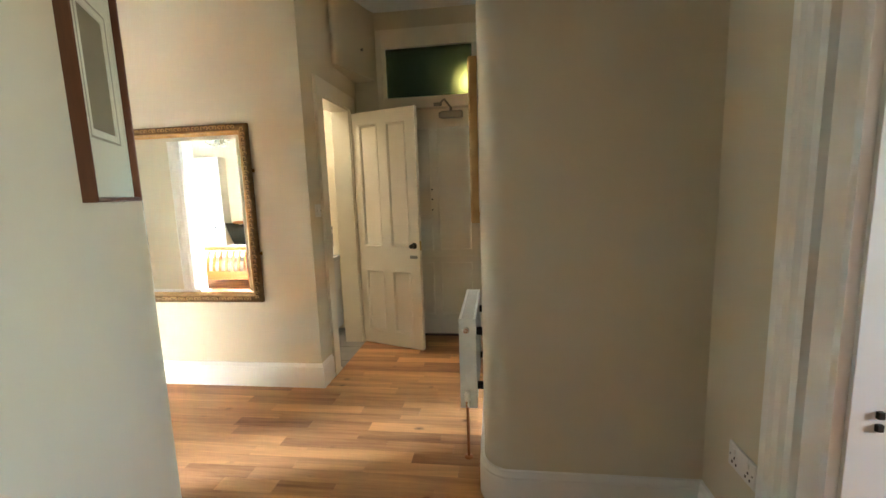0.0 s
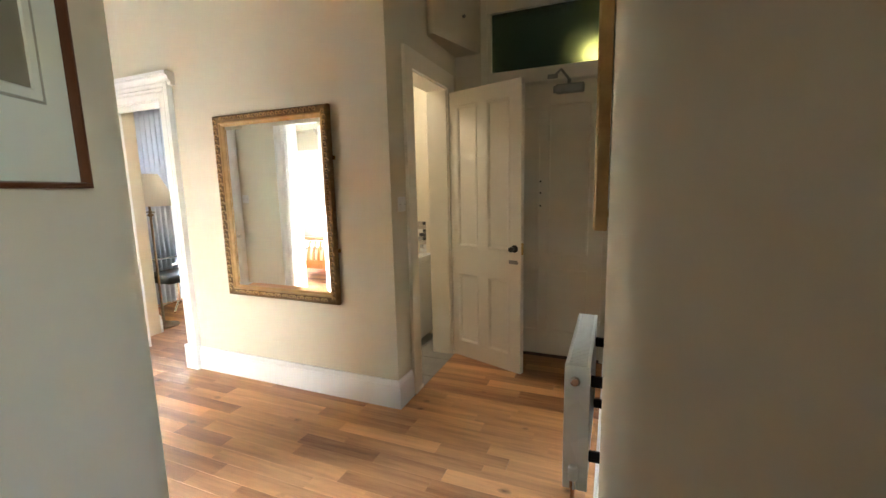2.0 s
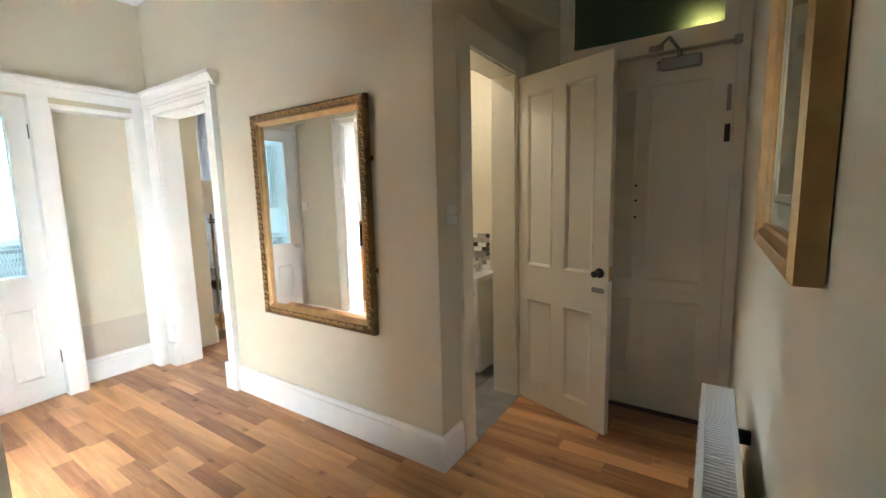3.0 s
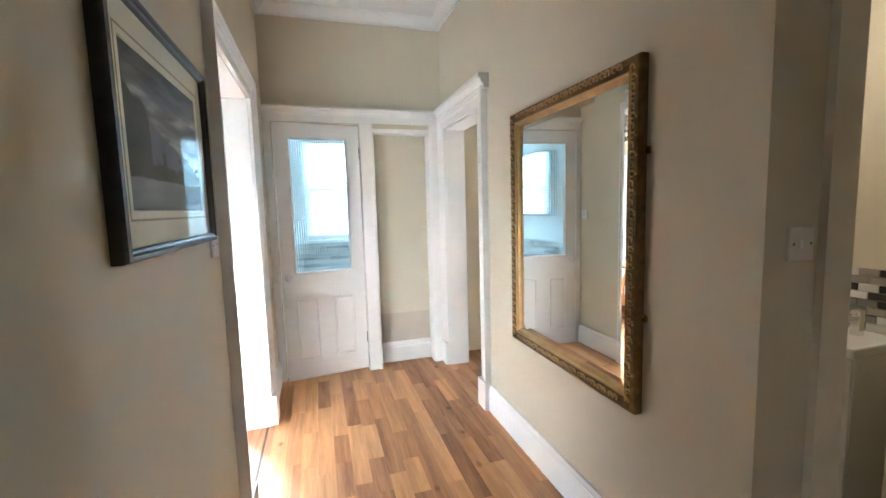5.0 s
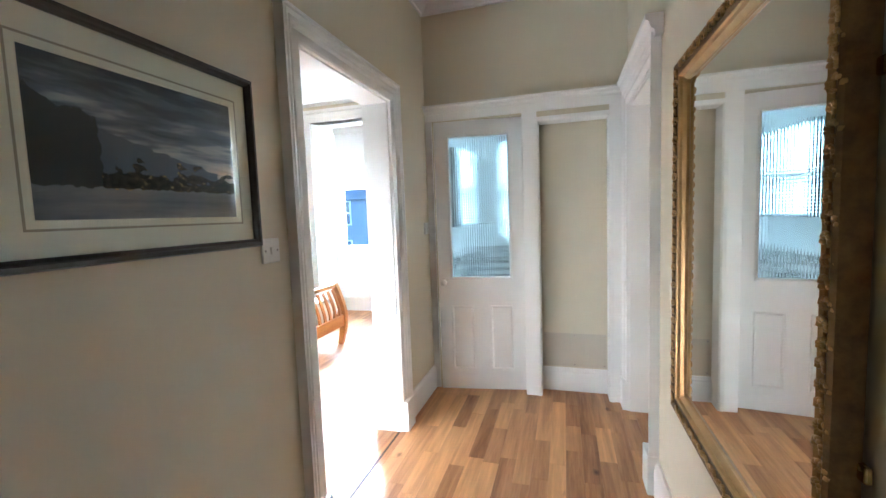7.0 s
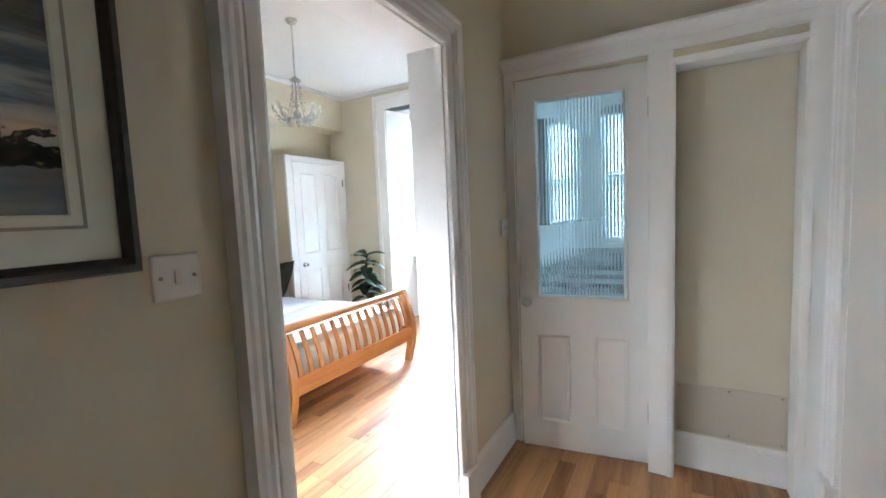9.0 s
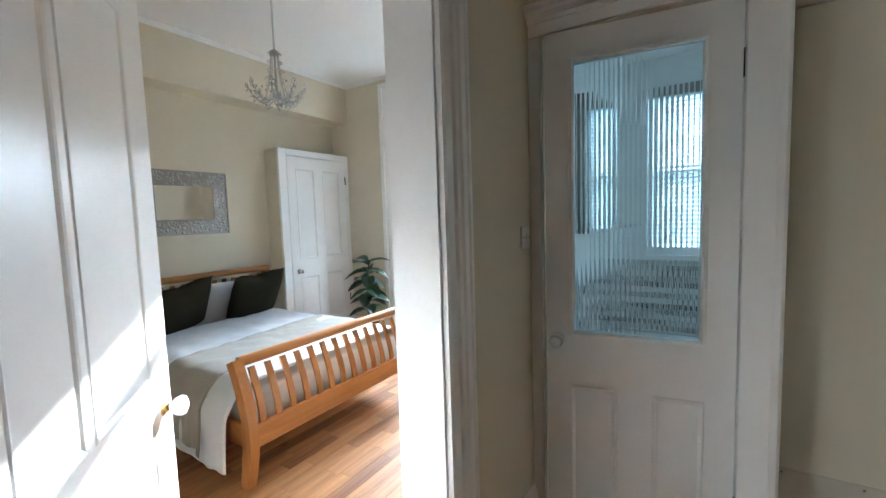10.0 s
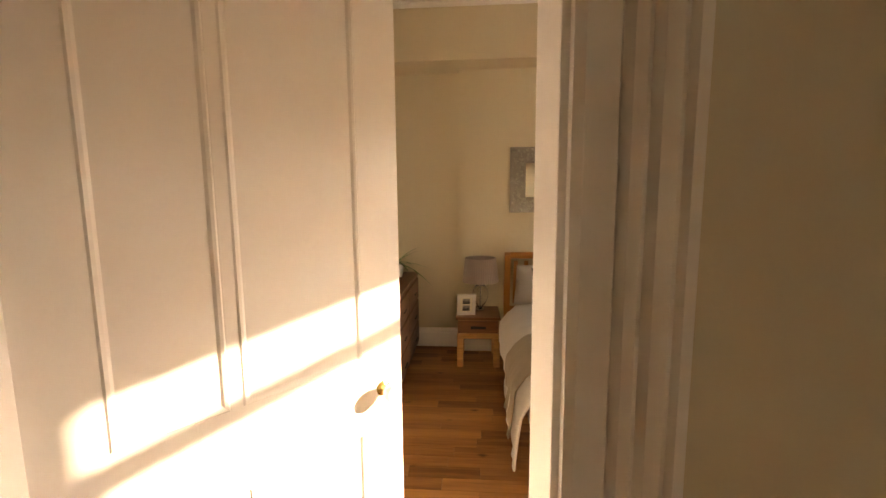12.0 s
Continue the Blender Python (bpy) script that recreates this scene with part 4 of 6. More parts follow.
picture("print in a broad gold frame above the radiator", pose(XR - 0.003, 2.98, 1.520, 0, 0, -90), 0.52, 0.66, print_art("grey_print", "etching"),
        [(0.05, 0.0), (0.05, 0.030), (0.044, 0.036), (0.030, 0.030), (0.022, 0.034), (0.012, 0.024), (0.004, 0.022), (0.0, 0.016), (0.0, 0.006)], GOLD, (0.06, 0.06, 0.06))

# ---- radiator ----
rad = thing("radiator", "white double panel radiator on the lobby wall", "radiator")
RX0, RX1, RY0, RY1, RZ0, RZ1 = 0.818, 0.902, 2.925, 3.525, 0.250, 0.712
for xa, xb in ((RX0, RX0 + 0.016), (RX1 - 0.020, RX1 - 0.004)):
    bm = box(xa, xb, RY0 + 0.004, RY1 - 0.004, RZ0, RZ1 - 0.008, 0.004)
    part("panel", bm, RAD, rad)
prs = bmesh.new()
for i in range(17):
    y = RY0 + 0.03 + i * (RY1 - RY0 - 0.06) / 16
    box(RX0 - 0.0035, RX0 + 0.002, y - 0.009, y + 0.009, RZ0 + 0.03, RZ1 - 0.04, 0.003, prs, 1)
part("pressings", prs, RAD, rad)
for y in (RY0, RY1):
    part("side_cover", box(RX0 - 0.001, RX1 - 0.002, y - 0.002, y + 0.002, RZ0 + 0.004, RZ1 - 0.001, 0.0015), RAD, rad)
gr = bmesh.new()
box(RX0, RX0 + 0.012, RY0, RY1, RZ1 - 0.005, RZ1, 0.001, gr)
box(RX1 - 0.014, RX1 - 0.002, RY0, RY1, RZ1 - 0.005, RZ1, 0.001, gr)
for i in range(46):
    y = RY0 + 0.012 + i * (RY1 - RY0 - 0.024) / 45
    box(RX0 + 0.012, RX1 - 0.014, y - 0.0035, y + 0.0035, RZ1 - 0.004, RZ1 - 0.001, 0, gr)
part("top_grille", gr, RAD, rad, "slotted white top grille")
fin = bmesh.new()
for i in range(40):
    y = RY0 + 0.02 + i * (RY1 - RY0 - 0.04) / 39
    box(RX0 + 0.018, RX1 - 0.022, y - 0.0006, y + 0.0006, RZ0 + 0.03, RZ1 - 0.03, 0, fin)
part("fins", fin, PEWTER, rad)
part("plug", lathe([(0.017, 0), (0.017, 0.006), (0.013, 0.008), (0.010, 0.008)], 18), CHROME, rad, "chrome blanking plug", smooth=30).matrix_world = pose((RX0 + RX1) / 2 - 0.008, RY0 - 0.001, RZ1 - 0.055, 90, 0, 0)
part("valve_body", rod((0.853, RY0 - 0.018, 0.272), (0.853, RY0 - 0.018, 0.312), 0.012, n=14), CHROME, rad)
part("valve_cap", lathe([(0.015, 0), (0.016, 0.02), (0.015, 0.045), (0.010, 0.05)], 16, centre=(0.853, RY0 - 0.018, 0.305)), PLASTIC, rad, "white valve cap", smooth=40)
part("valve_tail", rod((0.853, RY0 - 0.018, 0.285), (0.853, RY0 + 0.02, 0.285), 0.009), CHROME, rad)
part("pipe", rod((0.853, RY0 - 0.018, 0.004), (0.853, RY0 - 0.018, 0.275), 0.0075, n=12), COPPER, rad, "copper pipe")
part("pipe_collar", lathe([(0.022, 0.0), (0.022, 0.004), (0.012, 0.010)], 16, centre=(0.853, RY0 - 0.018, 0.001)), COPPER, rad, smooth=30)
for zz in (0.33, 0.62):
    for yy in (3.02, 3.42):
        part("bracket", box(RX1 - 0.004, XR, yy - 0.008, yy + 0.008, zz - 0.02, zz + 0.02, 0.003), DARK, rad, "dark wall bracket")

# ---- bedroom door, open into the room ----
bd_dir = Vector((-0.627, -0.778))
bd = thing("door_bedroom", "white painted four panel door standing open, sunlit", "door", pose(-1.296, 2.052, 0.008, 0, 0, math.degrees(math.atan2(bd_dir.y, bd_dir.x))), kind="structure")
BP = [(0.128, 0.350, 0.16, 0.66), (0.378, 0.722, 0.16, 0.66), (0.128, 0.350, 0.87, 1.895), (0.378, 0.722, 0.87, 1.895)]
door_slab(0.868, 1.985, 0.040, BP, WHITE, bd)
door_panels(BP, 0.040, WHITE, bd, 0.004)
for y, way in ((0.0, -1), (0.040, 1)):
    ro = part("rose", lathe([(0.024, 0), (0.024, 0.004), (0.014, 0.010), (0.011, 0.020)], 18), BRASS, bd, "brass knob rose", smooth=30)
    ro.matrix_local = pose(0.792, y, 0.770, -90 * way, 0, 0)
    kb = part("knob", lathe([(0.012, 0.018), (0.016, 0.024), (0.027, 0.036), (0.030, 0.050), (0.026, 0.060), (0.012, 0.066), (0.001, 0.067)], 20), PORCELAIN, bd, "white porcelain knob", smooth=40)
    kb.matrix_local = pose(0.792, y, 0.770, -90 * way, 0, 0)
part("latch_plate", box(0.867, 0.870, 0.008, 0.032, 0.73, 0.81, 0.001), BRASS, bd)

# ---- bedroom window ----
wi = thing("window_1", "white sash window with part lowered blind", "window", kind="structure")
WY0, WY1, WZ0, WZ1, WX = 0.062, 1.018, 0.842, 2.538, -5.25
part("window_frame", ring([(0.0, -0.07), (0.0, 0.055), (-0.045, 0.055), (-0.045, -0.07)], WY0, WY1, WZ0, WZ1, on_x(WX, 1)), WHITE, wi)
for lo, hi, dx in ((WZ0 + 0.045, 1.875, 0.02), (1.825, WZ1 - 0.045, -0.03)):
    part("sash", ring([(0.0, dx - 0.018), (0.0, dx + 0.018), (-0.05, dx + 0.018), (-0.05, dx - 0.018)], WY0 + 0.045, WY1 - 0.045, lo, hi, on_x(WX, 1)), WHITE, wi)
    g = part("pane", box(WX + dx - 0.002, WX + dx + 0.002, WY0 + 0.09, WY1 - 0.09, lo + 0.045, hi - 0.045), PANE, wi)
    g.visible_shadow = False
part("sill", box(-5.20, -5.125, WY0 - 0.05, WY1 + 0.05, 0.795, 0.838, 0.006), WHITE, wi)
bl = thing("window_blind", "white slatted blind half lowered over the window", "blind")
part("head_box", box(-5.168, -5.125, WY0 + 0.03, WY1 - 0.03, 2.50, 2.545, 0.004), WHITE, bl)
n = 30
for i in range(n):
    z = 2.49 - i * (2.49 - 2.085) / n
    s = part("slat", box(-0.0125, 0.0125, WY0 + 0.04, WY1 - 0.04, -0.0008, 0.0008), WHITE, bl)
    s.matrix_world = pose(-5.146, 0, z, 0, 76, 0)
part("stacked_slats", box(-5.160, -5.132, WY0 + 0.04, WY1 - 0.04, 1.968, 2.092, 0.006), WHITE, bl)
for yy in (0.22, 0.86):
    part("cord", rod((-5.146, yy, 1.99), (-5.146, yy, 2.51), 0.0012, n=6), WHITE, bl)

vs = thing("flower_vase", "clear glass vase of pale flowers on window sill", "vase")
part("vase", lathe([(0.030, 0), (0.038, 0.05), (0.030, 0.11), (0.036, 0.14)], 18, centre=(-5.16, 0.80, 0.839)), URN, vs, smooth=40)


def leaf_mesh(length, width, droop, n=5, fold=0.12):
    """A leaf from the origin along +x, with a midrib fold and a droop."""
    bm = bmesh.new()
    rows = []
    for i in range(n + 1):
        k = i / n
        w = width * (math.sin(math.pi * min(1, k * 0.93 + 0.03)) ** 0.75)
        x, z = length * k, -droop * k * k * length
        rows.append([bm.verts.new((x, -w / 2, z + fold * w)), bm.verts.new((x, 0, z)), bm.verts.new((x, w / 2, z + fold * w))])
    for p, q in zip(rows, rows[1:]):
        for j in (0, 1):
            bm.faces.new((p[j], p[j + 1], q[j + 1], q[j]))
    return bm


rf = random.Random(11)
for i in range(26):
    a, h = rf.uniform(0, 360), rf.uniform(0.16, 0.36)
    lf = part("leaf", leaf_mesh(rf.uniform(0.05, 0.09), 0.035, 0.5), LEAF_LIGHT, vs)
    lf.matrix_world = pose(-5.15 + rf.uniform(-0.01, 0.04), 0.80 + rf.uniform(-0.07, 0.07), 0.85 + h, 0, rf.uniform(-50, 10), a)
for i in range(5):
    part("stem", rod((-5.16, 0.80, 0.87), (-5.16 + rf.uniform(-0.01, 0.05), 0.80 + rf.uniform(-0.08, 0.08), 1.15), 0.002, n=5), LEAF_LIGHT, vs)

# ---- cupboard built in beside the bed ----
cb = thing("wall_cupboard", "white painted tall built-in cupboard with panelled door", "cupboard")
CX0, CX1, CY = -4.778, -3.850, -0.72
part("carcass", box(CX0, CX1, BED_Y0 + 0.002, CY - 0.03, 0.0, 2.045, 0.003), WALL, cb)
fb = bmesh.new()
box(CX0, -4.735, CY - 0.03, CY, 0, 2.05, 0.003, fb)
box(-3.935, CX1 + 0.004, CY - 0.03, CY, 0, 2.05, 0.003, fb)
box(-4.735, -3.935, CY - 0.03, CY, 1.985, 2.05, 0.003, fb)
box(-4.735, -3.935, CY - 0.03, CY, 0, 0.12, 0.003, fb)
part("face_frame", fb, WHITE, cb)
cd = new("door")
cd.parent = cb
cd.matrix_world = pose(-4.731, CY - 0.032, 0.125)
CP = [(0.10, 0.34, 0.12, 0.62), (0.45, 0.69, 0.12, 0.62), (0.10, 0.34, 0.80, 1.74), (0.45, 0.69, 0.80, 1.74)]
door_slab(0.792, 1.856, 0.030, CP, WHITE, cd)
door_panels(CP, 0.030, WHITE, cd, 0.006)
knob(cd, 0.715, 0.030, 0.680, 1, CHROME, "glass and chrome knob", 0.020)
for zz in (0.25, 1.60):
    part("hinge", box(0.0, 0.012, 0.028, 0.036, zz, zz + 0.09, 0.002), IRON, cd)

# ---- bed ----
BX0, BX1, BFY, BHY = -3.715, -2.365, 0.905, -0.895
bed = thing("bed", "honey wood sleigh bed with slatted ends", "bed")


def curve_strip(pts, x0, x1, thick, bm=None):
    """A bent board in the y-z plane, from x0 to x1."""
    bm = bm or bmesh.new()
    pts = [Vector(p) for p in pts]
    ring_ = []
    for i, p in enumerate(pts):
        t = (pts[min(i + 1, len(pts) - 1)] - pts[max(i - 1, 0)]).normalized()
        nrm = Vector((-t.y, t.x)) * thick[i] / 2 if isinstance(thick, (list, tuple)) else Vector((-t.y, t.x)) * thick / 2
        ring_.append((p + nrm, p - nrm))
    outline = [a for a, _ in ring_] + [b for _, b in reversed(ring_)]
    f = [[bm.verts.new((x, p.x, p.y)) for p in outline] for x in (x0, x1)]
    m = len(outline)
    half = m // 2
    for side in f:
        for i in range(half - 1):
            bm.faces.new((side[i], side[i + 1], side[m - 2 - i], side[m - 1 - i]))
    for i in range(m):
        j = (i + 1) % m
        bm.faces.new((f[0][i], f[0][j], f[1][j], f[1][i]))
    return bm


def s_curve(y, out, height, base=0.0):
    pts = []
    for i in range(15):
        k = i / 14
        z = base + (height - base) * k
        bow = 0.030 * math.sin(k * math.pi * 1.1) - 0.060 * max(0, k - 0.55) ** 1.5 * 3.2 - 0.045 * max(0, 0.35 - k) * 1.2
        pts.append((y - out * bow, z))
    return pts


def bed_end(y, out, height, low, high, n, base):
    post = s_curve(y, out, height)
    for x in (BX0, BX1):
        b = curve_strip(post, x - 0.026, x + 0.026, [0.062 if p[1] > 0.12 else 0.055 for p in post])
        bmesh.ops.bevel(b, geom=[e for e in b.edges if abs(e.verts[0].co.x - e.verts[1].co.x) < 1e-6 and len(e.link_faces) == 2 and e.calc_face_angle(0) > 1.2], offset=0.006, segments=2, affect="EDGES")
        part("post", b, BEDWOOD, bed, smooth=40)
    seg = [p for p in post if base <= p[1] <= height - 0.015]
    for i in range(n):
        x = BX0 + 0.026 + (BX1 - BX0 - 0.052) * (i + 0.5) / n
        part("slat", curve_strip(seg, x - 0.017, x + 0.017, 0.014), BEDWOOD, bed)
    ty = post[-1][0]
    tp = rod((BX0 + 0.02, ty, height - 0.012), (BX1 - 0.02, ty, height - 0.012), 0.028, n=16)
    part("top_rail", tp, BEDRAIL, bed, smooth=40)
    lp = [p for p in post if low - 0.02 <= p[1] <= high + 0.02] or post[4:8]
    yy = sum(p[0] for p in lp) / len(lp)
    part("lower_rail", box(BX0 + 0.02, BX1 - 0.02, yy - 0.014, yy + 0.014, low, high, 0.006), BEDRAIL, bed)


bed_end(BFY, -1, 0.640, 0.205, 0.325, 14, 0.28)
bed_end(BHY, 1, 0.892, 0.30, 0.42, 15, 0.40)
for x in (BX0 + 0.01, BX1 - 0.01):
    part("side_rail", box(x - 0.012, x + 0.012, BHY + 0.03, BFY - 0.03, 0.20, 0.32, 0.004), BEDRAIL, bed)
part("slat_base", box(BX0 + 0.03, BX1 - 0.03, BHY + 0.04, BFY - 0.04, 0.235, 0.262), BEDRAIL, bed)
mt = thing("mattress", "white mattress on the sleigh bed", "mattress")
part("body", box(BX0 + 0.045, BX1 - 0.045, BHY + 0.05, BFY - 0.06, 0.263, 0.455, 0.035, seg=3), LINEN, mt, smooth=50)


def cloth(name, label, category, material, x0, x1, y0, y1, top, drop_l, drop_r, skew=0.0, nx=70, ny=70, ruffle=0.0, seed=1, thick=0.010):
    """Bedding laid over the mattress that hangs down at both sides."""
    rnd = random.Random(seed)
    ph = [rnd.uniform(0, 6.28) for _ in range(6)]
    bm = bmesh.new()
    w = x1 - x0
    total = drop_l + w + drop_r
    rows = []
    r = 0.09
    for j in range(ny + 1):
        v = j / ny
        row = []
        for i in range(nx + 1):
            s = total * i / nx - drop_l
            hem_r = drop_r * (0.56 + 0.52 * v + 0.07 * math.sin(v * 9 + ph[0]) + 0.03 * math.sin(v * 23 + ph[1]))
            hem_l = drop_l * (1 + 0.10 * math.sin(v * 8 + ph[2]))
            y = y0 + (y1 - y0) * v + skew * (s / w - 0.5)
            fold = 0.0
            if s < 0:
                d = min(1, -s / drop_l) * hem_l
                x, z = x0 - 0.012 - 0.02 * d, top - 0.054 - d
                fold = d / max(drop_l, 0.01)
                x -= fold * (0.022 * math.sin(v * 38 + ph[3]) + 0.012 * math.sin(v * 71 + ph[4])) + 0.010
            elif s > w:
                d = min(1, (s - w) / drop_r) * hem_r
                x, z = x1 + 0.012 + 0.05 * min(1, d / 0.08) + 0.10 * d, top - 0.054 - d
                fold = d / max(drop_r, 0.01)
                x += fold * (0.030 * noise.noise(Vector((v * 9, ph[3], d * 3))) + 0.016 * noise.noise(Vector((v * 21, ph[5], d * 4)))) + 0.012
                y += ruffle * fold * (v - 0.5)
            else:
                x = x0 + s
                e = min(s, w - s)
                z = top - (r - math.sqrt(max(0, r * r - max(0, r - e) ** 2))) * 0.6
                q = Vector((x * 3.1, y * 3.1, ph[0]))
                z += 0.010 * noise.noise(q) + 0.006 * noise.noise(q * 3.3) + 0.003 * noise.noise(q * 8)
            row.append(bm.verts.new((x, y, z)))
        rows.append(row)
    for p, q in zip(rows, rows[1:]):
        for i in range(nx):
            bm.faces.new((p[i], p[i + 1], q[i + 1], q[i]))
    ob = finish(name, bm, material, smooth=70)
    so = ob.modifiers.new("thickness", "SOLIDIFY")
    so.thickness, so.offset = thick, 1
    return tagged(ob, label, category)


cloth("duvet", "white linen duvet spread over the bed, hem hanging", "duvet", LINEN, BX0 + 0.02, BX1 - 0.02, -0.62, 0.835, 0.500, 0.24, 0.335, 0.0, seed=4, ruffle=0.07)
cloth("throw_blanket", "grey beige throw folded across the bed", "throw", THROW, BX0 + 0.005, BX1 - 0.005, 0.06, 0.56, 0.514, 0.26, 0.31, 0.12, ny=34, seed=9, thick=0.006)


def pillow(name, label, w, h, d, m, material, sharp, seed):
    """A soft cushion in x and z, thick in y."""
    bm = bmesh.new()
    n = 18
    grid = {}
    for side in (-1, 1):
        for i in range(n + 1):
            for j in range(n + 1):
                u, v = 2 * i / n - 1, 2 * j / n - 1
                edge = (1 - abs(u) ** 2.4) * (1 - abs(v) ** 2.4)
                pinch = 1 - sharp * (1 - abs(u * v)) * (0.5 * (abs(u) ** 6 + abs(v) ** 6))
                if side > 0 and (i in (0, n) or j in (0, n)):
                    grid[side, i, j] = grid[-1, i, j]
                    continue
                y = side * d / 2 * max(0, edge) ** 0.42 * (1 + 0.10 * noise.noise(Vector((u * 2 + seed, v * 2, side))))
                x, z = u * w / 2 * pinch, v * h / 2 * pinch
                z -= 0.02 * sharp * 10 * max(0, v) * max(0, 1 - abs(u) * 1.6) * 0.9
                grid[side, i, j] = bm.verts.new((x, y, z))
        for i in range(n):
            for j in range(n):
                q = [grid[side, i, j], grid[side, i + 1, j], grid[side, i + 1, j + 1], grid[side, i, j + 1]]
                bm.faces.new(q if side < 0 else q[::-1])
    ob = finish(name, bm, material, smooth=75)
    ob.matrix_world = m
    return tagged(ob, label, "pillow" if "pillow" in name else "cushion", "bed cushions")


pillow("pillow", "white cotton pillow leaning on the headboard", 0.60, 0.40, 0.15, pose(-2.72, -0.76, 0.640, -24, 0, 2), LINEN, 0.04, 1)
pillow("pillow", "white cotton pillow leaning on the headboard", 0.60, 0.40, 0.15, pose(-3.34, -0.76, 0.640, -24, 0, -2), LINEN, 0.04, 2)
pillow("cushion", "dark olive velvet square cushion on the bed", 0.49, 0.47, 0.17, pose(-2.76, -0.545, 0.690, -32, 9, 6), VELVET, 0.17, 3)
pillow("cushion", "dark olive velvet square cushion on the bed", 0.49, 0.47, 0.17, pose(-3.40, -0.550, 0.690, -30, 3, 2), VELVET, 0.17, 5)

# ---- mosaic mirror over the bed ----
bmr = thing("bedroom_mirror", "long mirror in a silver mosaic frame", "mirror")
BL, BR, BB, BT = -3.425, -2.385, 1.235, 1.780
bp = on_y(BED_Y0 + 0.001, 1)
part("backing", box(BL, BR, BED_Y0 + 0.002, BED_Y0 + 0.020, BB, BT, 0.003), PEWTER, bmr)
part("mirror_glass", box(BL + 0.13, BR - 0.13, BED_Y0 + 0.020, BED_Y0 + 0.0225, BB + 0.13, BT - 0.13), MIRROR, bmr)
part("rim", ring([(0.0, 0.0), (0.0, 0.028), (-0.010, 0.028), (-0.010, 0.018)], BL, BR, BB, BT, bp), PEWTER, bmr)
part("rim", ring([(0.010, 0.018), (0.010, 0.028), (0.0, 0.028), (0.0, 0.018)], BL + 0.13, BR - 0.13, BB + 0.13, BT - 0.13, bp), PEWTER, bmr)
PEARL = paint("shell_pieces", (0.42, 0.41, 0.39), 0.32, 0.45, 40, 90, 0.1, 0.001, 0.25)
peb = bmesh.new()
rp = random.Random(21)
for i in range(900):
    u, z = rp.uniform(BL + 0.018, BR - 0.018), rp.uniform(BB + 0.018, BT - 0.018)
    if BL + 0.115 < u < BR - 0.115 and BB + 0.115 < z < BT - 0.115:
        continue
    a = rp.uniform(0.009, 0.018)
    bmesh.ops.create_icosphere(peb, subdivisions=1, radius=1, matrix=Matrix.LocRotScale(bp(u, z, 0.019), Euler((0, rp.uniform(0, 3), 0)), (a, 0.006, a * rp.uniform(0.5, 0.9))))
pb = part("shell_mosaic", peb, PEARL, bmr, "silver grey shell mosaic", smooth=60)
tagged(pb, kind="stuff")

picture("landscape photograph in a pale frame", pose(-3.78, 2.047, 1.62, 0, 0, 0), 0.62, 0.52, print_art("landscape_photo", "photo"), THIN_FRAME, PEWTER, (0.10, 0.09, 0.11))

# ---- nightstand, lamp, photo ----
ns = thing("nightstand", "rustic reclaimed wood nightstand with one drawer", "nightstand")
NX0, NX1, NY0, NY1 = -2.285, -1.945, -0.925, -0.570
part("top", box(NX0 - 0.008, NX1 + 0.008, NY0, NY1 + 0.006, 0.392, 0.416, 0.004), RUSTIC_DARK, ns)
part("drawer_box", box(NX0 + 0.004, NX1 - 0.004, NY0 + 0.01, NY1 - 0.012, 0.278, 0.391, 0.003), RUSTIC, ns)
part("drawer_front", box(NX0 + 0.010, NX1 - 0.010, NY1 - 0.012, NY1 + 0.002, 0.285, 0.386, 0.004), RUSTIC_DARK, ns, "dark reddish drawer front")
# a dark block on the front paints the shade inside the slot
part("drawer_slot", box(-2.175, -2.055, NY1 + 0.0005, NY1 + 0.003, 0.318, 0.342, 0.001), DARK, ns)
part("apron", box(NX0 + 0.01, NX1 - 0.01, NY1 - 0.04, NY1 - 0.002, 0.235, 0.278, 0.004), RUSTIC, ns)
for x in (NX0 + 0.024, NX1 - 0.024):
    for y in (NY0 + 0.03, NY1 - 0.024):
        part("leg", box(x - 0.026, x + 0.026, y - 0.024, y + 0.024, 0.0, 0.277, 0.006), RUSTIC, ns)
tl = thing("table_lamp", "glass urn table lamp with a taupe pleated shade", "lamp")
LX, LY, LZ = -2.135, -0.775, 0.417
part("foot", box(LX - 0.032, LX + 0.032, LY - 0.032, LY + 0.032, LZ, LZ + 0.018, 0.004), CHROME, tl)
part("urn", lathe([(0.018, 0.018), (0.014, 0.03), (0.035, 0.055), (0.062, 0.105), (0.068, 0.155), (0.052, 0.205), (0.026, 0.230), (0.020, 0.245)], 24, centre=(LX, LY, LZ)), URN, tl, "clear glass urn", smooth=50)
part("stem", rod((LX, LY, LZ + 0.02), (LX, LY, LZ + 0.38), 0.005), CHROME, tl)
sh = bmesh.new()
n = 96
ringp = []
for r_, z in ((0.150, 0.252), (0.126, 0.450)):
    ringp.append([sh.verts.new((LX + (r_ + 0.0025 * (i % 2)) * math.cos(2 * math.pi * i / n), LY + (r_ + 0.0025 * (i % 2)) * math.sin(2 * math.pi * i / n), LZ + z)) for i in range(n)])
for i in range(n):
    sh.faces.new((ringp[0][i], ringp[0][(i + 1) % n], ringp[1][(i + 1) % n], ringp[1][i]))
sob = part("shade", sh, SHADE, tl, "taupe pleated drum shade")
so = sob.modifiers.new("thickness", "SOLIDIFY")
so.thickness = 0.002
pf = thing("photo_frame", "white photo frame with two small pictures", "photo frame", pose(-2.015, -0.640, 0.4165, -14, 0, 8) @ Matrix.Scale(1.22, 4))
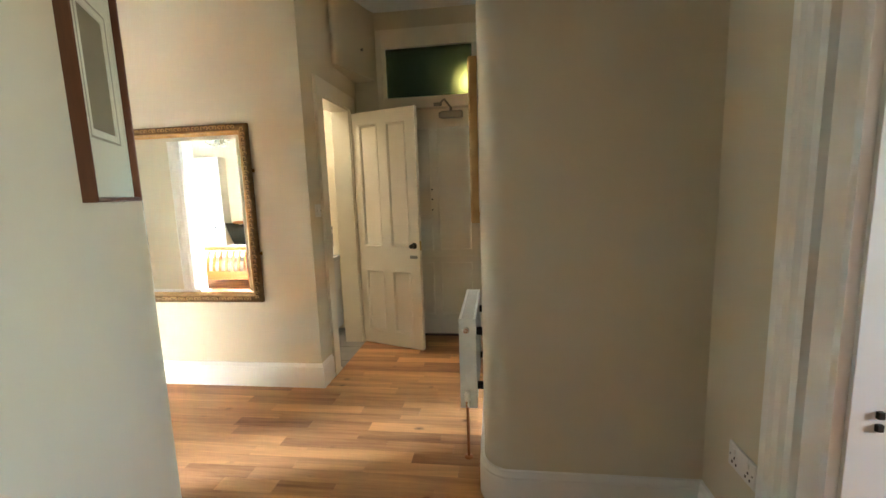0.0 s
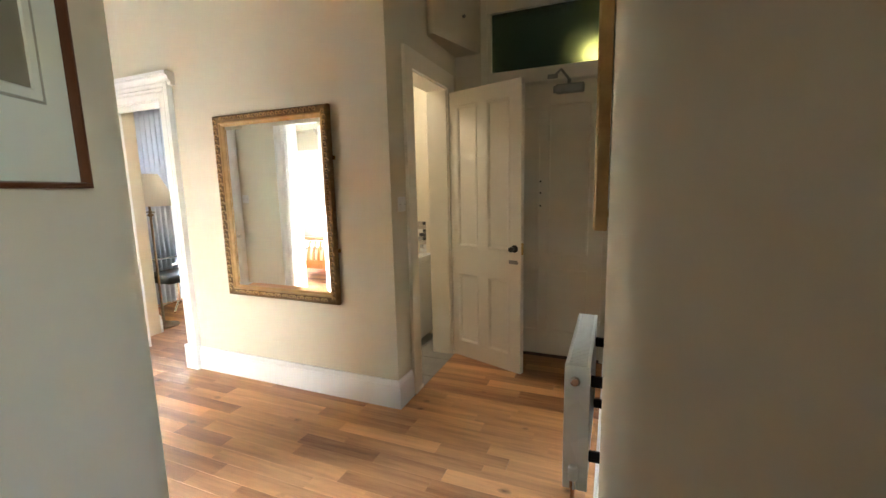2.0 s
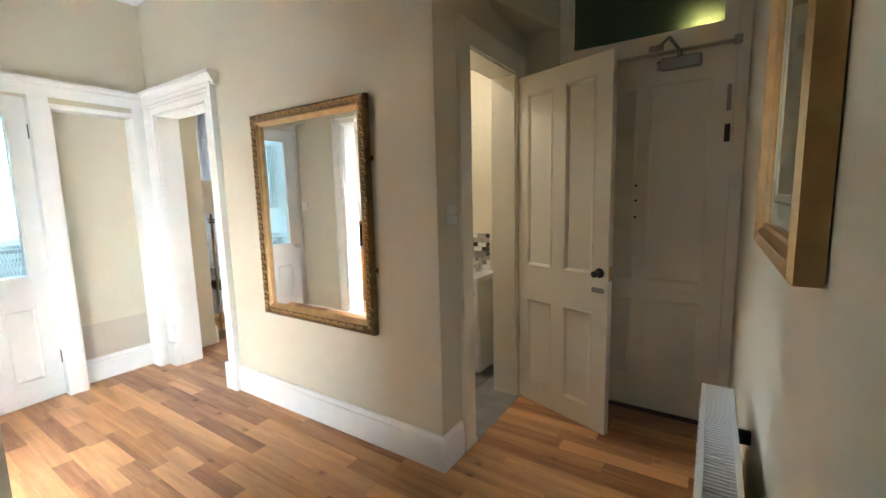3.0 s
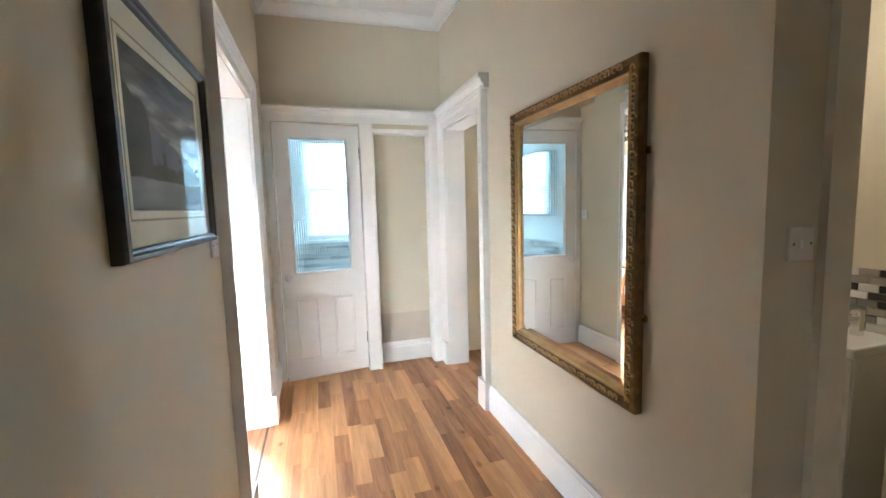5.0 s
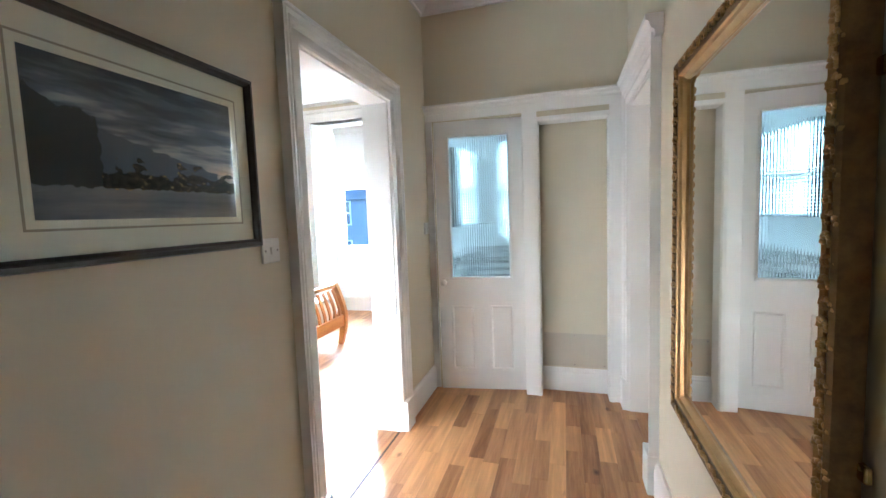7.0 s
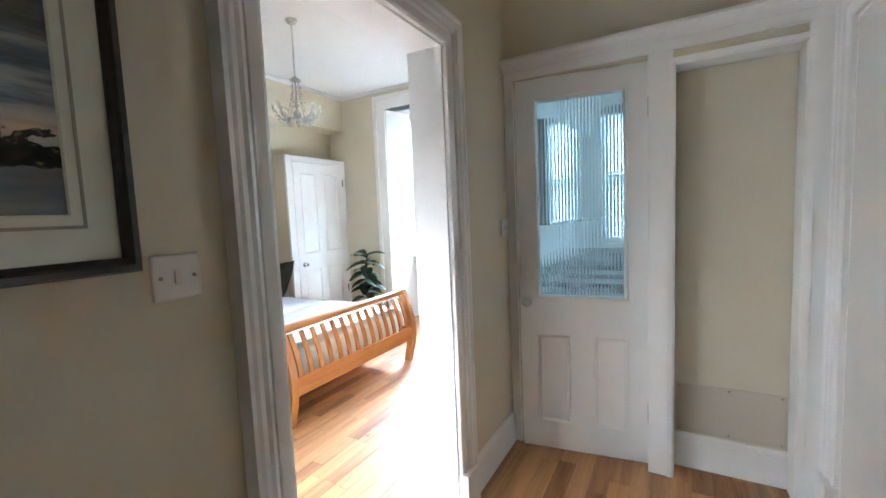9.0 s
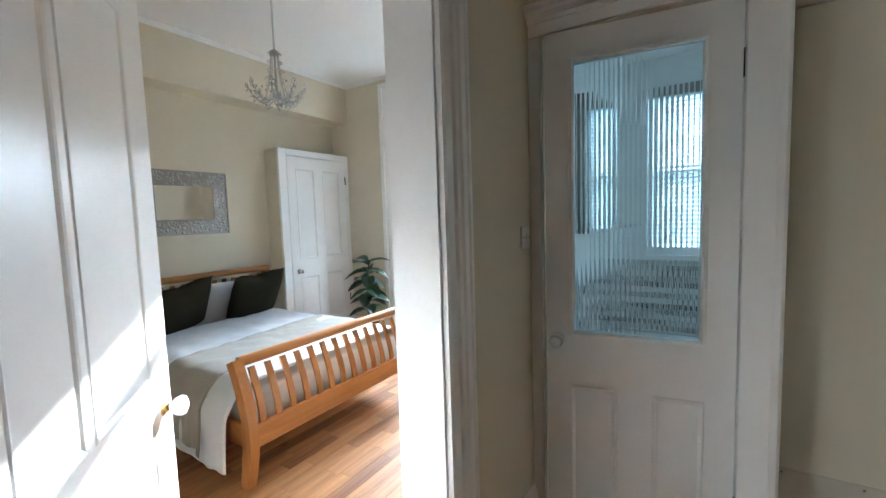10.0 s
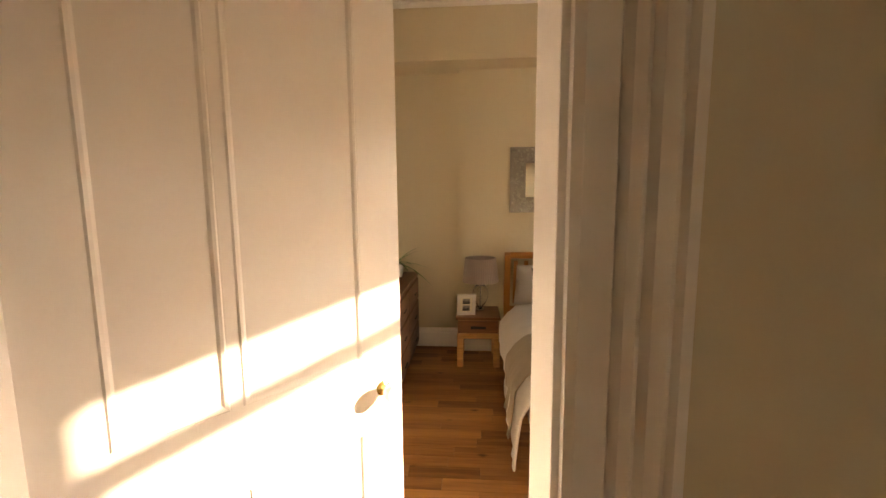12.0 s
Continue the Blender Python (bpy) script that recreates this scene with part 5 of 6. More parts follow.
part("frame", ring([(0.022, -0.008), (0.022, 0.008), (0.0, 0.008), (0.0, -0.008)], -0.040, 0.040, 0.024, 0.130, on_y(0, 1)), PORCELAIN, pf)
part("mount", box(-0.041, 0.041, -0.004, 0.001, 0.023, 0.131), MOUNT, pf)
for z in (0.032, 0.082):
    part("photo", box(-0.024, 0.024, 0.001, 0.0025, z, z + 0.040), print_art("small_photo", "photo"), pf)
part("strut", box(-0.012, 0.012, -0.045, -0.006, 0.0, 0.08, 0.002), PORCELAIN, pf)

# ---- chest with spiky plant by the east wall ----
ch = thing("chest_of_drawers", "dark weathered wood chest of drawers", "chest")
HX0, HX1, HY0, HY1, HZ = -1.58, -1.10, -1.02, 0.10, 0.70
part("carcass", box(HX0 + 0.012, HX1, HY0, HY1, 0.05, HZ - 0.025, 0.004), DRESSER, ch)
part("top", box(HX0, HX1 + 0.005, HY0 - 0.008, HY1 + 0.01, HZ - 0.025, HZ, 0.005), DRESSER, ch)
part("plinth", box(HX0 + 0.03, HX1 - 0.02, HY0 + 0.02, HY1 - 0.02, 0.0, 0.05), DRESSER, ch)
for j in range(3):
    for i in range(2):
        y0 = HY0 + 0.02 + i * (HY1 - HY0 - 0.03) / 2
        dr = part("drawer", box(HX0, HX0 + 0.014, y0, y0 + (HY1 - HY0 - 0.05) / 2, 0.07 + j * 0.20, 0.255 + j * 0.20, 0.004), DRESSER, ch)
        part("pull", rod((HX0 - 0.014, y0 + 0.22, 0.165 + j * 0.20), (HX0 - 0.014, y0 + 0.31, 0.165 + j * 0.20), 0.005), IRON, dr)
sp = thing("spiky_plant", "green spiky pot plant on the chest", "plant")
part("pot", lathe([(0.05, 0), (0.07, 0.10), (0.066, 0.11), (0.056, 0.10)], 20, centre=(-1.42, -0.80, HZ + 0.001)), PORCELAIN, sp, smooth=40)
for i in range(18):
    lf = part("leaf", leaf_mesh(rf.uniform(0.16, 0.26), 0.022, rf.uniform(0.3, 1.2)), LEAF_LIGHT, sp)
    lf.matrix_world = pose(-1.42, -0.80, HZ + 0.09, 0, rf.uniform(-75, -20), i * 40 + rf.uniform(-12, 12))

# ---- fiddle leaf plant by the window ----
fp = thing("house_plant", "dark green large leaved plant in a basket", "plant")
FX, FY = -4.42, -0.16
part("basket", lathe([(0.11, 0), (0.135, 0.10), (0.14, 0.24), (0.132, 0.25), (0.12, 0.22)], 28, centre=(FX, FY, 0.0)), BASKET, fp, smooth=40)
part("soil", lathe([(0.122, 0.215), (0.122, 0.222)], 20, centre=(FX, FY, 0)), STEM, fp)
part("stem", rod((FX, FY, 0.2), (FX - 0.01, FY + 0.02, 0.90), 0.011, 0.006, n=8), STEM, fp)
for i in range(24):
    k = i / 23
    lf = part("leaf", leaf_mesh(rf.uniform(0.16, 0.22), rf.uniform(0.11, 0.15), rf.uniform(0.2, 0.8), 6, 0.18), LEAF, fp)
    lf.matrix_world = pose(FX, FY + 0.02 * k, 0.36 + 0.53 * k, rf.uniform(-20, 20), rf.uniform(-38, 12), i * 137.5 + rf.uniform(-15, 15))

# ---- chair beside the window ----
ac = thing("lounge_chair", "dark wooden chair with a grey cushion", "chair")
AX, AY = -4.30, 1.42
part("seat_cushion", box(AX - 0.24, AX + 0.24, AY - 0.25, AY + 0.25, 0.34, 0.44, 0.03), paint("grey_wool", (0.10, 0.11, 0.14), 0.9), ac, smooth=50)
part("backrest", curve_strip([(AY + 0.24, 0.42), (AY + 0.29, 0.60), (AY + 0.36, 0.80)], AX - 0.22, AX + 0.22, 0.05), BLACKWOOD, ac)
for sx in (-0.23, 0.23):
    part("leg", rod((AX + sx, AY - 0.24, 0), (AX + sx, AY - 0.20, 0.46), 0.018, 0.022), BLACKWOOD, ac)
    part("leg", rod((AX + sx, AY + 0.34, 0), (AX + sx, AY + 0.22, 0.42), 0.018, 0.022), BLACKWOOD, ac)
    part("arm", box(AX + sx - 0.025, AX + sx + 0.025, AY - 0.28, AY + 0.28, 0.46, 0.485, 0.008), BLACKWOOD, ac)

# ---- chandelier ----
cl = thing("chandelier", "small crystal chandelier hanging on a chain", "chandelier")
KX, KY = -2.98, 0.475
part("ceiling_rose", lathe([(0.045, 0), (0.045, -0.010), (0.03, -0.03), (0.008, -0.04)], 20, centre=(KX, KY, ZC - 0.001)), CHROME, cl, smooth=40)
chn = bmesh.new()
z, i = ZC - 0.04, 0
while z > 2.415:
    lk = []
    for a in range(10):
        t = 2 * math.pi * a / 10
        lk.append(Vector((0.006 * math.cos(t), 0, 0.013 * math.sin(t))))
    m = pose(KX, KY, z - 0.012, 0, 0, 90 * (i % 2) + 20)
    for a in range(10):
        rod(m @ lk[a], m @ lk[(a + 1) % 10], 0.0016, n=5, bm=chn)
    z -= 0.022
    i += 1
part("chain", chn, PEWTER, cl, "dull metal chain")
part("crown", lathe([(0.026, 2.385), (0.030, 2.395), (0.026, 2.405), (0.006, 2.42)], 16, centre=(KX, KY, 0)), PEWTER, cl, smooth=40)
part("stem", rod((KX, KY, 2.12), (KX, KY, 2.40), 0.006), PEWTER, cl)
part("hub", lathe([(0.010, 2.10), (0.028, 2.125), (0.030, 2.14), (0.012, 2.16)], 16, centre=(KX, KY, 0)), PEWTER, cl, smooth=40)


gem_bm = bmesh.new()
bmesh.ops.create_icosphere(gem_bm, subdivisions=1, radius=1)
GEM = bpy.data.meshes.new("crystal")
gem_bm.to_mesh(GEM)
gem_bm.free()
GEM.materials.append(CRYSTAL)


def drop(holder, p, s):
    ob = new("crystal", GEM)
    ob.parent = holder
    ob.matrix_world = Matrix.LocRotScale(p, Euler((0.3, 0.2, p[0] * 40)), (s, s, s * 1.25))


for arm in range(8):
    a = 2 * math.pi * arm / 8
    crv = []
    for j in range(9):
        k = j / 8
        r_ = 0.02 + 0.155 * k
        crv.append((KX + r_ * math.cos(a), KY + r_ * math.sin(a), 2.125 - 0.055 * math.sin(k * math.pi * 0.9) + 0.075 * k * k))
    am = bmesh.new()
    for p, q in zip(crv, crv[1:]):
        rod(p, q, 0.003, n=6, bm=am)
    ao = part("arm", am, PEWTER, cl)
    cr = cl
    for j in range(2, 9):
        for s in (-1, 1):
            p = crv[j]
            drop(cr, (p[0] + s * 0.012 * math.sin(a), p[1] - s * 0.012 * math.cos(a), p[2] + 0.008 * (j % 2)), 0.0085)
        drop(cr, (crv[j][0], crv[j][1], crv[j][2] - 0.024), 0.0075)
    for j in range(5):
        k = j / 4
        drop(cr, (KX + (0.035 + 0.05 * k * k) * math.cos(a + 0.2), KY + (0.035 + 0.05 * k * k) * math.sin(a + 0.2), 2.39 - 0.21 * k), 0.0075)
    drop(cr, (crv[8][0], crv[8][1], crv[8][2] + 0.016), 0.010)
    uc = bmesh.new()
    for p in range(6):
        k = p / 5
        rod((KX + 0.024 * math.cos(a) * (1 + 1.6 * k * k), KY + 0.024 * math.sin(a) * (1 + 1.6 * k * k), 2.39 - 0.24 * k),
            (KX + 0.024 * math.cos(a) * (1 + 1.6 * (k + 0.2) ** 2), KY + 0.024 * math.sin(a) * (1 + 1.6 * (k + 0.2) ** 2), 2.39 - 0.24 * (k + 0.2)), 0.0018, n=5, bm=uc)
    part("cage_wire", uc, PEWTER, cl)

# ---- washroom ----
wall_run("wall_washroom_north", "x", 4.85, 5.0, -1.80, XW - 0.15, 0, ZC, [], "cream painted washroom wall")
wall_run("wall_washroom_west", "y", -1.80, -1.65, 3.74, 4.85, 0, ZC, [], "cream painted washroom wall")
slab("ceiling_washroom", -1.80, XW - 0.15, 3.74, 5.0, 2.40, 2.5, CEIL, "white washroom ceiling", "ceiling")
slab("wall_washroom_end", XW - 0.36, XW - 0.0, YF + 0.16, 5.0, 0, ZC, WALL, "beige wall stub beside the washroom", "wall")
WASH = thing("washroom_floor", "grey stone tiled washroom floor", "floor", kind="structure")
for i in range(5):
    for j in range(4):
        part("tile", box(-1.65 + i * 0.295, -1.65 + i * 0.295 + 0.290, 3.745 + j * 0.295, min(4.848, 3.745 + j * 0.295 + 0.290), -0.012, 0.004, 0.002), STONE, WASH)
va = thing("vanity_unit", "white gloss washroom vanity unit with basin", "vanity")
VX0, VX1, VY0 = -0.98, -0.515, 4.53
part("carcass", box(VX0, VX1, VY0 + 0.018, 4.848, 0.05, 0.70, 0.002), PLASTIC, va)
part("door", box(VX0 + 0.002, VX1 - 0.002, VY0, VY0 + 0.017, 0.06, 0.695, 0.002), PLASTIC, va)
part("handle", box(VX1 - 0.085, VX1 - 0.025, VY0 - 0.010, VY0, 0.615, 0.640, 0.003), PEWTER, va, "dull metal cup handle")
part("basin", box(VX0 - 0.008, VX1 + 0.008, VY0 - 0.012, 4.846, 0.701, 0.745, 0.008), PORCELAIN, va, "white basin top")
tp_ = part("tap", box(VX1 - 0.11, VX1 - 0.075, 4.70, 4.74, 0.745, 0.86, 0.006), CHROME, va, "chrome mixer tap")
part("spout", box(VX1 - 0.108, VX1 - 0.077, 4.60, 4.71, 0.815, 0.840, 0.005), CHROME, tp_)
part("soap_pot", lathe([(0.022, 0), (0.026, 0.05), (0.022, 0.055)], 16, centre=(VX1 - 0.18, 4.65, 0.746)), PORCELAIN, va)
ts = thing("mosaic_splashback", "grey white and black glass mosaic splashback", "tiles", kind="structure")
TILES = [paint("tile_" + k, c, 0.15, 0.08) for k, c in (("white", (0.74, 0.73, 0.71)), ("grey", (0.28, 0.27, 0.26)), ("black", (0.04, 0.04, 0.04)), ("taupe", (0.40, 0.35, 0.30)))]
rt = random.Random(5)
for j in range(8):
    for i in range(9):
        x0 = -1.0 + i * 0.072 + (0.036 if j % 2 else 0)
        part("tile", box(x0, x0 + 0.069, 4.838, 4.8495, 0.75 + j * 0.034, 0.781 + j * 0.034, 0.001, seg=1), rt.choice(TILES), ts)
cw = thing("ceiling_light", "round lit ceiling light in the washroom", "ceiling light")
part("base", lathe([(0.11, 0), (0.11, -0.015)], 24, centre=(-0.85, 4.25, 2.398)), PLASTIC, cw)
part("diffuser", lathe([(0.105, -0.016), (0.10, -0.04), (0.06, -0.055), (0.005, -0.058)], 24, centre=(-0.85, 4.25, 2.398)), FROSTED, cw, "glowing frosted diffuser", smooth=40)
wl = bpy.data.lights.new("washroom_light", "AREA")
wl.shape, wl.size, wl.energy, wl.color = "DISK", 0.2, WASH_WATTS, (1.0, 0.82, 0.60)
new("washroom_light", wl).matrix_world = look((-0.85, 4.25, 2.335), (-0.85 + 0.0001, 4.25, 0))

# ---- room behind the glazed door: bath under a window ----
wall_run("wall_bathroom_west", "y", -4.95, -4.80, YL, 4.0, 0, ZC, [(2.58, 3.40, 0.98, 2.25)], "white painted bathroom wall with window", CEIL)
wall_run("wall_bathroom_north", "x", 3.90, 4.0, -4.80, -3.05, 0, ZC, [], "white painted bathroom wall", CEIL)
slab("lining_bathroom_south", -4.80, XE - 0.14, YL, YL + 0.01, 0, ZC, CEIL, "white painted bathroom wall", "wall")
slab("lining_bathroom_east", XE - 0.165, XE - 0.156, 2.94, 3.9, 0, ZC, CEIL, "white painted bathroom wall", "wall")
slab("ceiling_bathroom", -4.95, XE - 0.16, YL, 4.0, 2.45, 2.55, CEIL, "white bathroom ceiling", "ceiling")
bf = thing("bathroom_floor", "grey stone tiled bathroom floor", "floor", kind="structure")
for i in range(6):
    for j in range(6):
        part("tile", box(-4.80 + i * 0.30, -4.80 + i * 0.30 + 0.295, 2.215 + j * 0.29, 2.215 + j * 0.29 + 0.285, -0.012, 0.003, 0.002, seg=1), STONE, bf)
w2 = thing("window_2", "white sash bathroom window", "window", kind="structure")
part("window_frame", ring([(0.0, -0.05), (0.0, 0.05), (-0.06, 0.05), (-0.06, -0.05)], 2.58, 3.40, 0.98, 2.25, on_x(-4.86, 1)), WHITE, w2)
part("meeting_rail", box(-4.88, -4.84, 2.64, 3.34, 1.60, 1.65, 0.003), WHITE, w2)
part("glazing_bar", box(-4.875, -4.845, 2.978, 3.002, 1.04, 2.19, 0.003), WHITE, w2)
part("pane", box(-4.862, -4.858, 2.64, 3.34, 1.04, 2.19), FROSTPANE, w2, "obscured window glass")
part("sill", box(-4.83, -4.76, 2.54, 3.44, 0.94, 0.98, 0.004), WHITE, w2)
bb = thing("window_blind", "white slatted blind drawn over the bathroom window", "blind")
part("head_box", box(-4.835, -4.785, 2.60, 3.38, 2.16, 2.235, 0.005), PEWTER, bb, "grey blind head box")
for i in range(34):
    part("slat", box(-0.0125, 0.0125, 2.645, 3.335, -0.0008, 0.0008), WHITE, bb).matrix_world = pose(-4.808, 0, 2.15 - i * 0.033, 0, 28, 0)
for yy in (2.80, 3.18):
    part("cord", rod((-4.808, yy, 1.05), (-4.808, yy, 2.17), 0.0012, n=6), WHITE, bb)
tb = thing("mosaic_band", "black grey and white mosaic tiles above the bath", "tiles", kind="structure")
BAND = [TILES[0]] * 8 + [TILES[1]] * 2 + [TILES[2]] * 2 + [TILES[3]]
for j in range(13):
    for i in range(22):
        y0 = 2.23 + i * 0.074 + (0.037 if j % 2 else 0)
        part("tile", box(-4.799, -4.790, y0, y0 + 0.071, 0.385 + j * 0.043, 0.425 + j * 0.043, 0.001, seg=1), rt.choice(BAND), tb)
        part("tile", box(-4.78 + i * 0.074, -4.709 + i * 0.074, YL + 0.0101, YL + 0.018, 0.385 + j * 0.043, 0.425 + j * 0.043, 0.001, seg=1), rt.choice(BAND), tb)
bt_ = thing("bath", "white bath along the wall under the window", "bath")
ob_ = bmesh.new()
outer = [(-4.785, 2.23), (-4.10, 2.23), (-4.10, 3.88), (-4.785, 3.88)]
inner = [(-4.72, 2.30), (-4.17, 2.30), (-4.17, 3.80), (-4.72, 3.80)]
floor_ = [(-4.64, 2.45), (-4.25, 2.45), (-4.25, 3.68), (-4.64, 3.68)]
lv = [[ob_.verts.new((x, y, z)) for x, y in pts] for pts, z in ((outer, 0.004), (outer, 0.38), (inner, 0.38), (floor_, 0.10))]
for p, q in zip(lv, lv[1:]):
    for i in range(4):
        ob_.faces.new((p[i], p[(i + 1) % 4], q[(i + 1) % 4], q[i]))
ob_.faces.new(lv[-1])
part("tub", ob_, PORCELAIN, bt_)
part("bath_tap", rod((-4.74, 3.0, 0.38), (-4.74, 3.0, 0.51), 0.016), CHROME, bt_)
bmr2 = thing("bathroom_cabinet", "mirror fronted bathroom wall cabinet", "cabinet")
part("box", box(-4.45, -3.32, YL + 0.011, YL + 0.10, 1.22, 1.90, 0.004), PEWTER, bmr2)
part("mirror_door", box(-4.43, -3.885, YL + 0.101, YL + 0.106, 1.24, 1.88), MIRROR, bmr2)
part("mirror_door", box(-3.875, -3.34, YL + 0.101, YL + 0.106, 1.24, 1.88), MIRROR, bmr2)

# ---- sitting room seen through its doorway ----
wall_run("wall_sitting_west", "y", -4.22, -4.05, 4.0, 7.4, 0, ZC, [(4.62, 5.25, 0.55, 2.45)], "beige painted sitting room wall with window")
wall_run("wall_sitting_north", "x", 7.4, 7.55, -4.22, -0.4, 0, ZC, [], "beige painted sitting room wall")
wall_run("wall_sitting_east", "y", -0.55, -0.4, 5.0, 7.4, 0, ZC, [], "beige painted sitting room wall")
wall_run("wall_sitting_south", "x", 5.0, 5.01, -1.80, -0.4, 0, ZC, [], "beige painted sitting room wall")
slab("wall_sitting_inner", -1.81, -1.80, 3.74, 5.0, 0, ZC, WALL, "beige painted sitting room wall", "wall")
slab("wall_sitting_return", -4.05, XE - 0.14, 3.742, 4.01, 0, ZC, WALL, "beige painted sitting room wall return", "wall")
slab("ceiling_sitting_room", -4.22, -0.4, 3.742, 7.55, ZC + 0.001, ZC + 0.12, CEIL, "white sitting room ceiling", "ceiling")
sk3 = bmesh.new()
along(SKIRT, [(XE - 0.14, 4.01), (-4.05, 4.01), (-4.05, 4.55)][::-1], sk3, side=1)
tagged(finish("skirting_sitting_room", sk3, WHITE), "white gloss skirting of the sitting room", "skirting", kind="structure")
w3 = thing("window_3", "tall white sash window of the sitting room", "window", kind="structure")
part("window_frame", ring([(0.0, -0.05), (0.0, 0.05), (-0.07, 0.05), (-0.07, -0.05)], 4.62, 5.25, 0.55, 2.45, on_x(-4.14, 1)), WHITE, w3)
part("meeting_rail", box(-4.16, -4.12, 4.69, 5.18, 1.48, 1.53, 0.003), WHITE, w3)
part("pane", box(-4.142, -4.138, 4.69, 5.18, 0.62, 2.38), PANE, w3).visible_shadow = False
cu = bmesh.new()
ca, cb_ = [], []
for i in range(81):
    k = i / 80
    y = 4.50 + 0.42 * k
    x = -3.95 + 0.030 * math.sin(k * 46)
    ca.append(cu.verts.new((x, y, 0.03)))
    cb_.append(cu.verts.new((x, y, 2.55)))
for i in range(80):
    cu.faces.new((ca[i], ca[i + 1], cb_[i + 1], cb_[i]))
co = tagged(finish("curtain", cu, CURTAIN, smooth=80), "pale blue full length curtain at the window", "curtain")
co.modifiers.new("thickness", "SOLIDIFY").thickness = 0.004
part("curtain_pole", rod((-3.95, 4.3, 2.58), (-3.95, 6.3, 2.58), 0.014), BRASS, thing("curtain_rail", "brass curtain pole over the window", "curtain pole"))
fl_ = thing("floor_lamp", "bronze floor lamp with an ivory cone shade", "lamp")
QX, QY = -3.18, 4.16
part("base", lathe([(0.13, 0), (0.13, 0.012), (0.06, 0.03), (0.02, 0.05)], 24, centre=(QX, QY, 0.001)), BRONZE, fl_, smooth=40)
part("pole", rod((QX, QY, 0.04), (QX, QY, 1.26), 0.011), BRONZE, fl_)
part("finial", lathe([(0.02, 0), (0.03, 0.015), (0.012, 0.03), (0.016, 0.05)], 14, centre=(QX, QY, 1.10)), BRONZE, fl_)
part("cross_bar", rod((QX - 0.06, QY, 1.14), (QX + 0.06, QY, 1.14), 0.006), BRONZE, fl_)
sd = part("shade", lathe([(0.24, 1.20), (0.10, 1.50)], 32, centre=(QX, QY, 0), closed=False), IVORY, fl_, "ivory cone shade", smooth=60)
sd.modifiers.new("thickness", "SOLIDIFY").thickness = 0.003
ec = thing("swivel_chair", "black leather chair on chrome legs", "chair")
EX, EY = -3.66, 4.66
part("seat", box(EX - 0.25, EX + 0.25, EY - 0.25, EY + 0.25, 0.34, 0.43, 0.03), paint("black_leather", (0.012, 0.012, 0.013), 0.4), ec, smooth=50)
part("back_rest", curve_strip([(EY + 0.24, 0.43), (EY + 0.28, 0.60), (EY + 0.34, 0.78)], EX - 0.22, EX + 0.22, 0.04), IRON, ec)
part("column", rod((EX, EY, 0.05), (EX, EY, 0.34), 0.02), CHROME, ec)
for i in range(4):
    a = radians(45 + 90 * i)
    part("leg", rod((EX, EY, 0.09), (EX + 0.26 * math.cos(a), EY + 0.26 * math.sin(a), 0.02), 0.012), CHROME, ec)
for sx in (-0.26, 0.26):
    part("arm_rest", rod((EX + sx, EY - 0.2, 0.56), (EX + sx, EY + 0.24, 0.56), 0.012), CHROME, ec)

# ---- side room by the passage ----
ROSE = paint("pale_rose_paint", (0.62, 0.52, 0.48), 0.6, 0.03)
# the window opening is unseen, added to let light through to the passage
wall_run("wall_side_east", "y", 4.0, 4.15, -0.6, 3.1, 0, ZC, [(0.95, 1.5, 1.1, 2.1)], "pale painted side room wall with an added, unseen window opening", ROSE)
wall_run("wall_side_north", "x", 3.0, 3.1, 1.95, 4.0, 0, ZC, [], "pale painted side room wall", ROSE)
wall_run("wall_side_south", "x", -0.6, -0.5, 1.95, 4.0, 0, ZC, [], "pale painted side room wall", ROSE)
slab("lining_side_room", 1.951, 1.96, 2.06, 3.0, 0, ZC, ROSE, "pale painted side room wall", "wall")
slab("ceiling_side_room", 1.951, 4.15, -0.6, 3.1, ZC, ZC + 0.1, CEIL, "white side room ceiling", "ceiling")
sdr = thing("door_side_room", "white painted door folded back into the side room", "door", pose(1.958, 1.968, 0.008, 0, 0, 2), kind="structure")
SP = [(0.11, 0.37, 0.16, 0.70), (0.47, 0.73, 0.16, 0.70), (0.11, 0.37, 0.88, 1.87), (0.47, 0.73, 0.88, 1.87)]
door_slab(0.84, 1.985, 0.040, SP, WHITE, sdr)
door_panels(SP, 0.040, WHITE, sdr)

# ---- stairwell behind the fanlight ----
STAIR = paint("dull_stair_paint", (0.05, 0.06, 0.045), 0.7, 0.1)
slab("wall_stair_back", -0.4, 2.0, 7.0, 7.1, 0, 3.4, STAIR, "dull green stairwell wall", "wall")
slab("wall_stair_west", -0.39, -0.3, 5.01, 7.0, 0, 3.4, STAIR, "dull green stairwell wall", "wall")
slab("wall_stair_east", 1.96, 2.05, 4.82, 7.0, 0, 3.4, STAIR, "dull green stairwell wall", "wall")
slab("ceiling_stair", -0.39, 2.05, 4.83, 7.1, 3.4, 3.5, STAIR, "dull green stairwell ceiling", "ceiling")
slab("stair_landing", -0.39, 2.05, 4.83, 7.1, -0.016, 0.0, STONE, "grey stone stair landing", "floor")
sl = thing("stair_lamp", "lit warm globe lamp on the stairwell wall", "lamp")
part("bracket", box(0.64, 0.72, 6.97, 6.998, 2.62, 2.74, 0.006), PEWTER, sl)
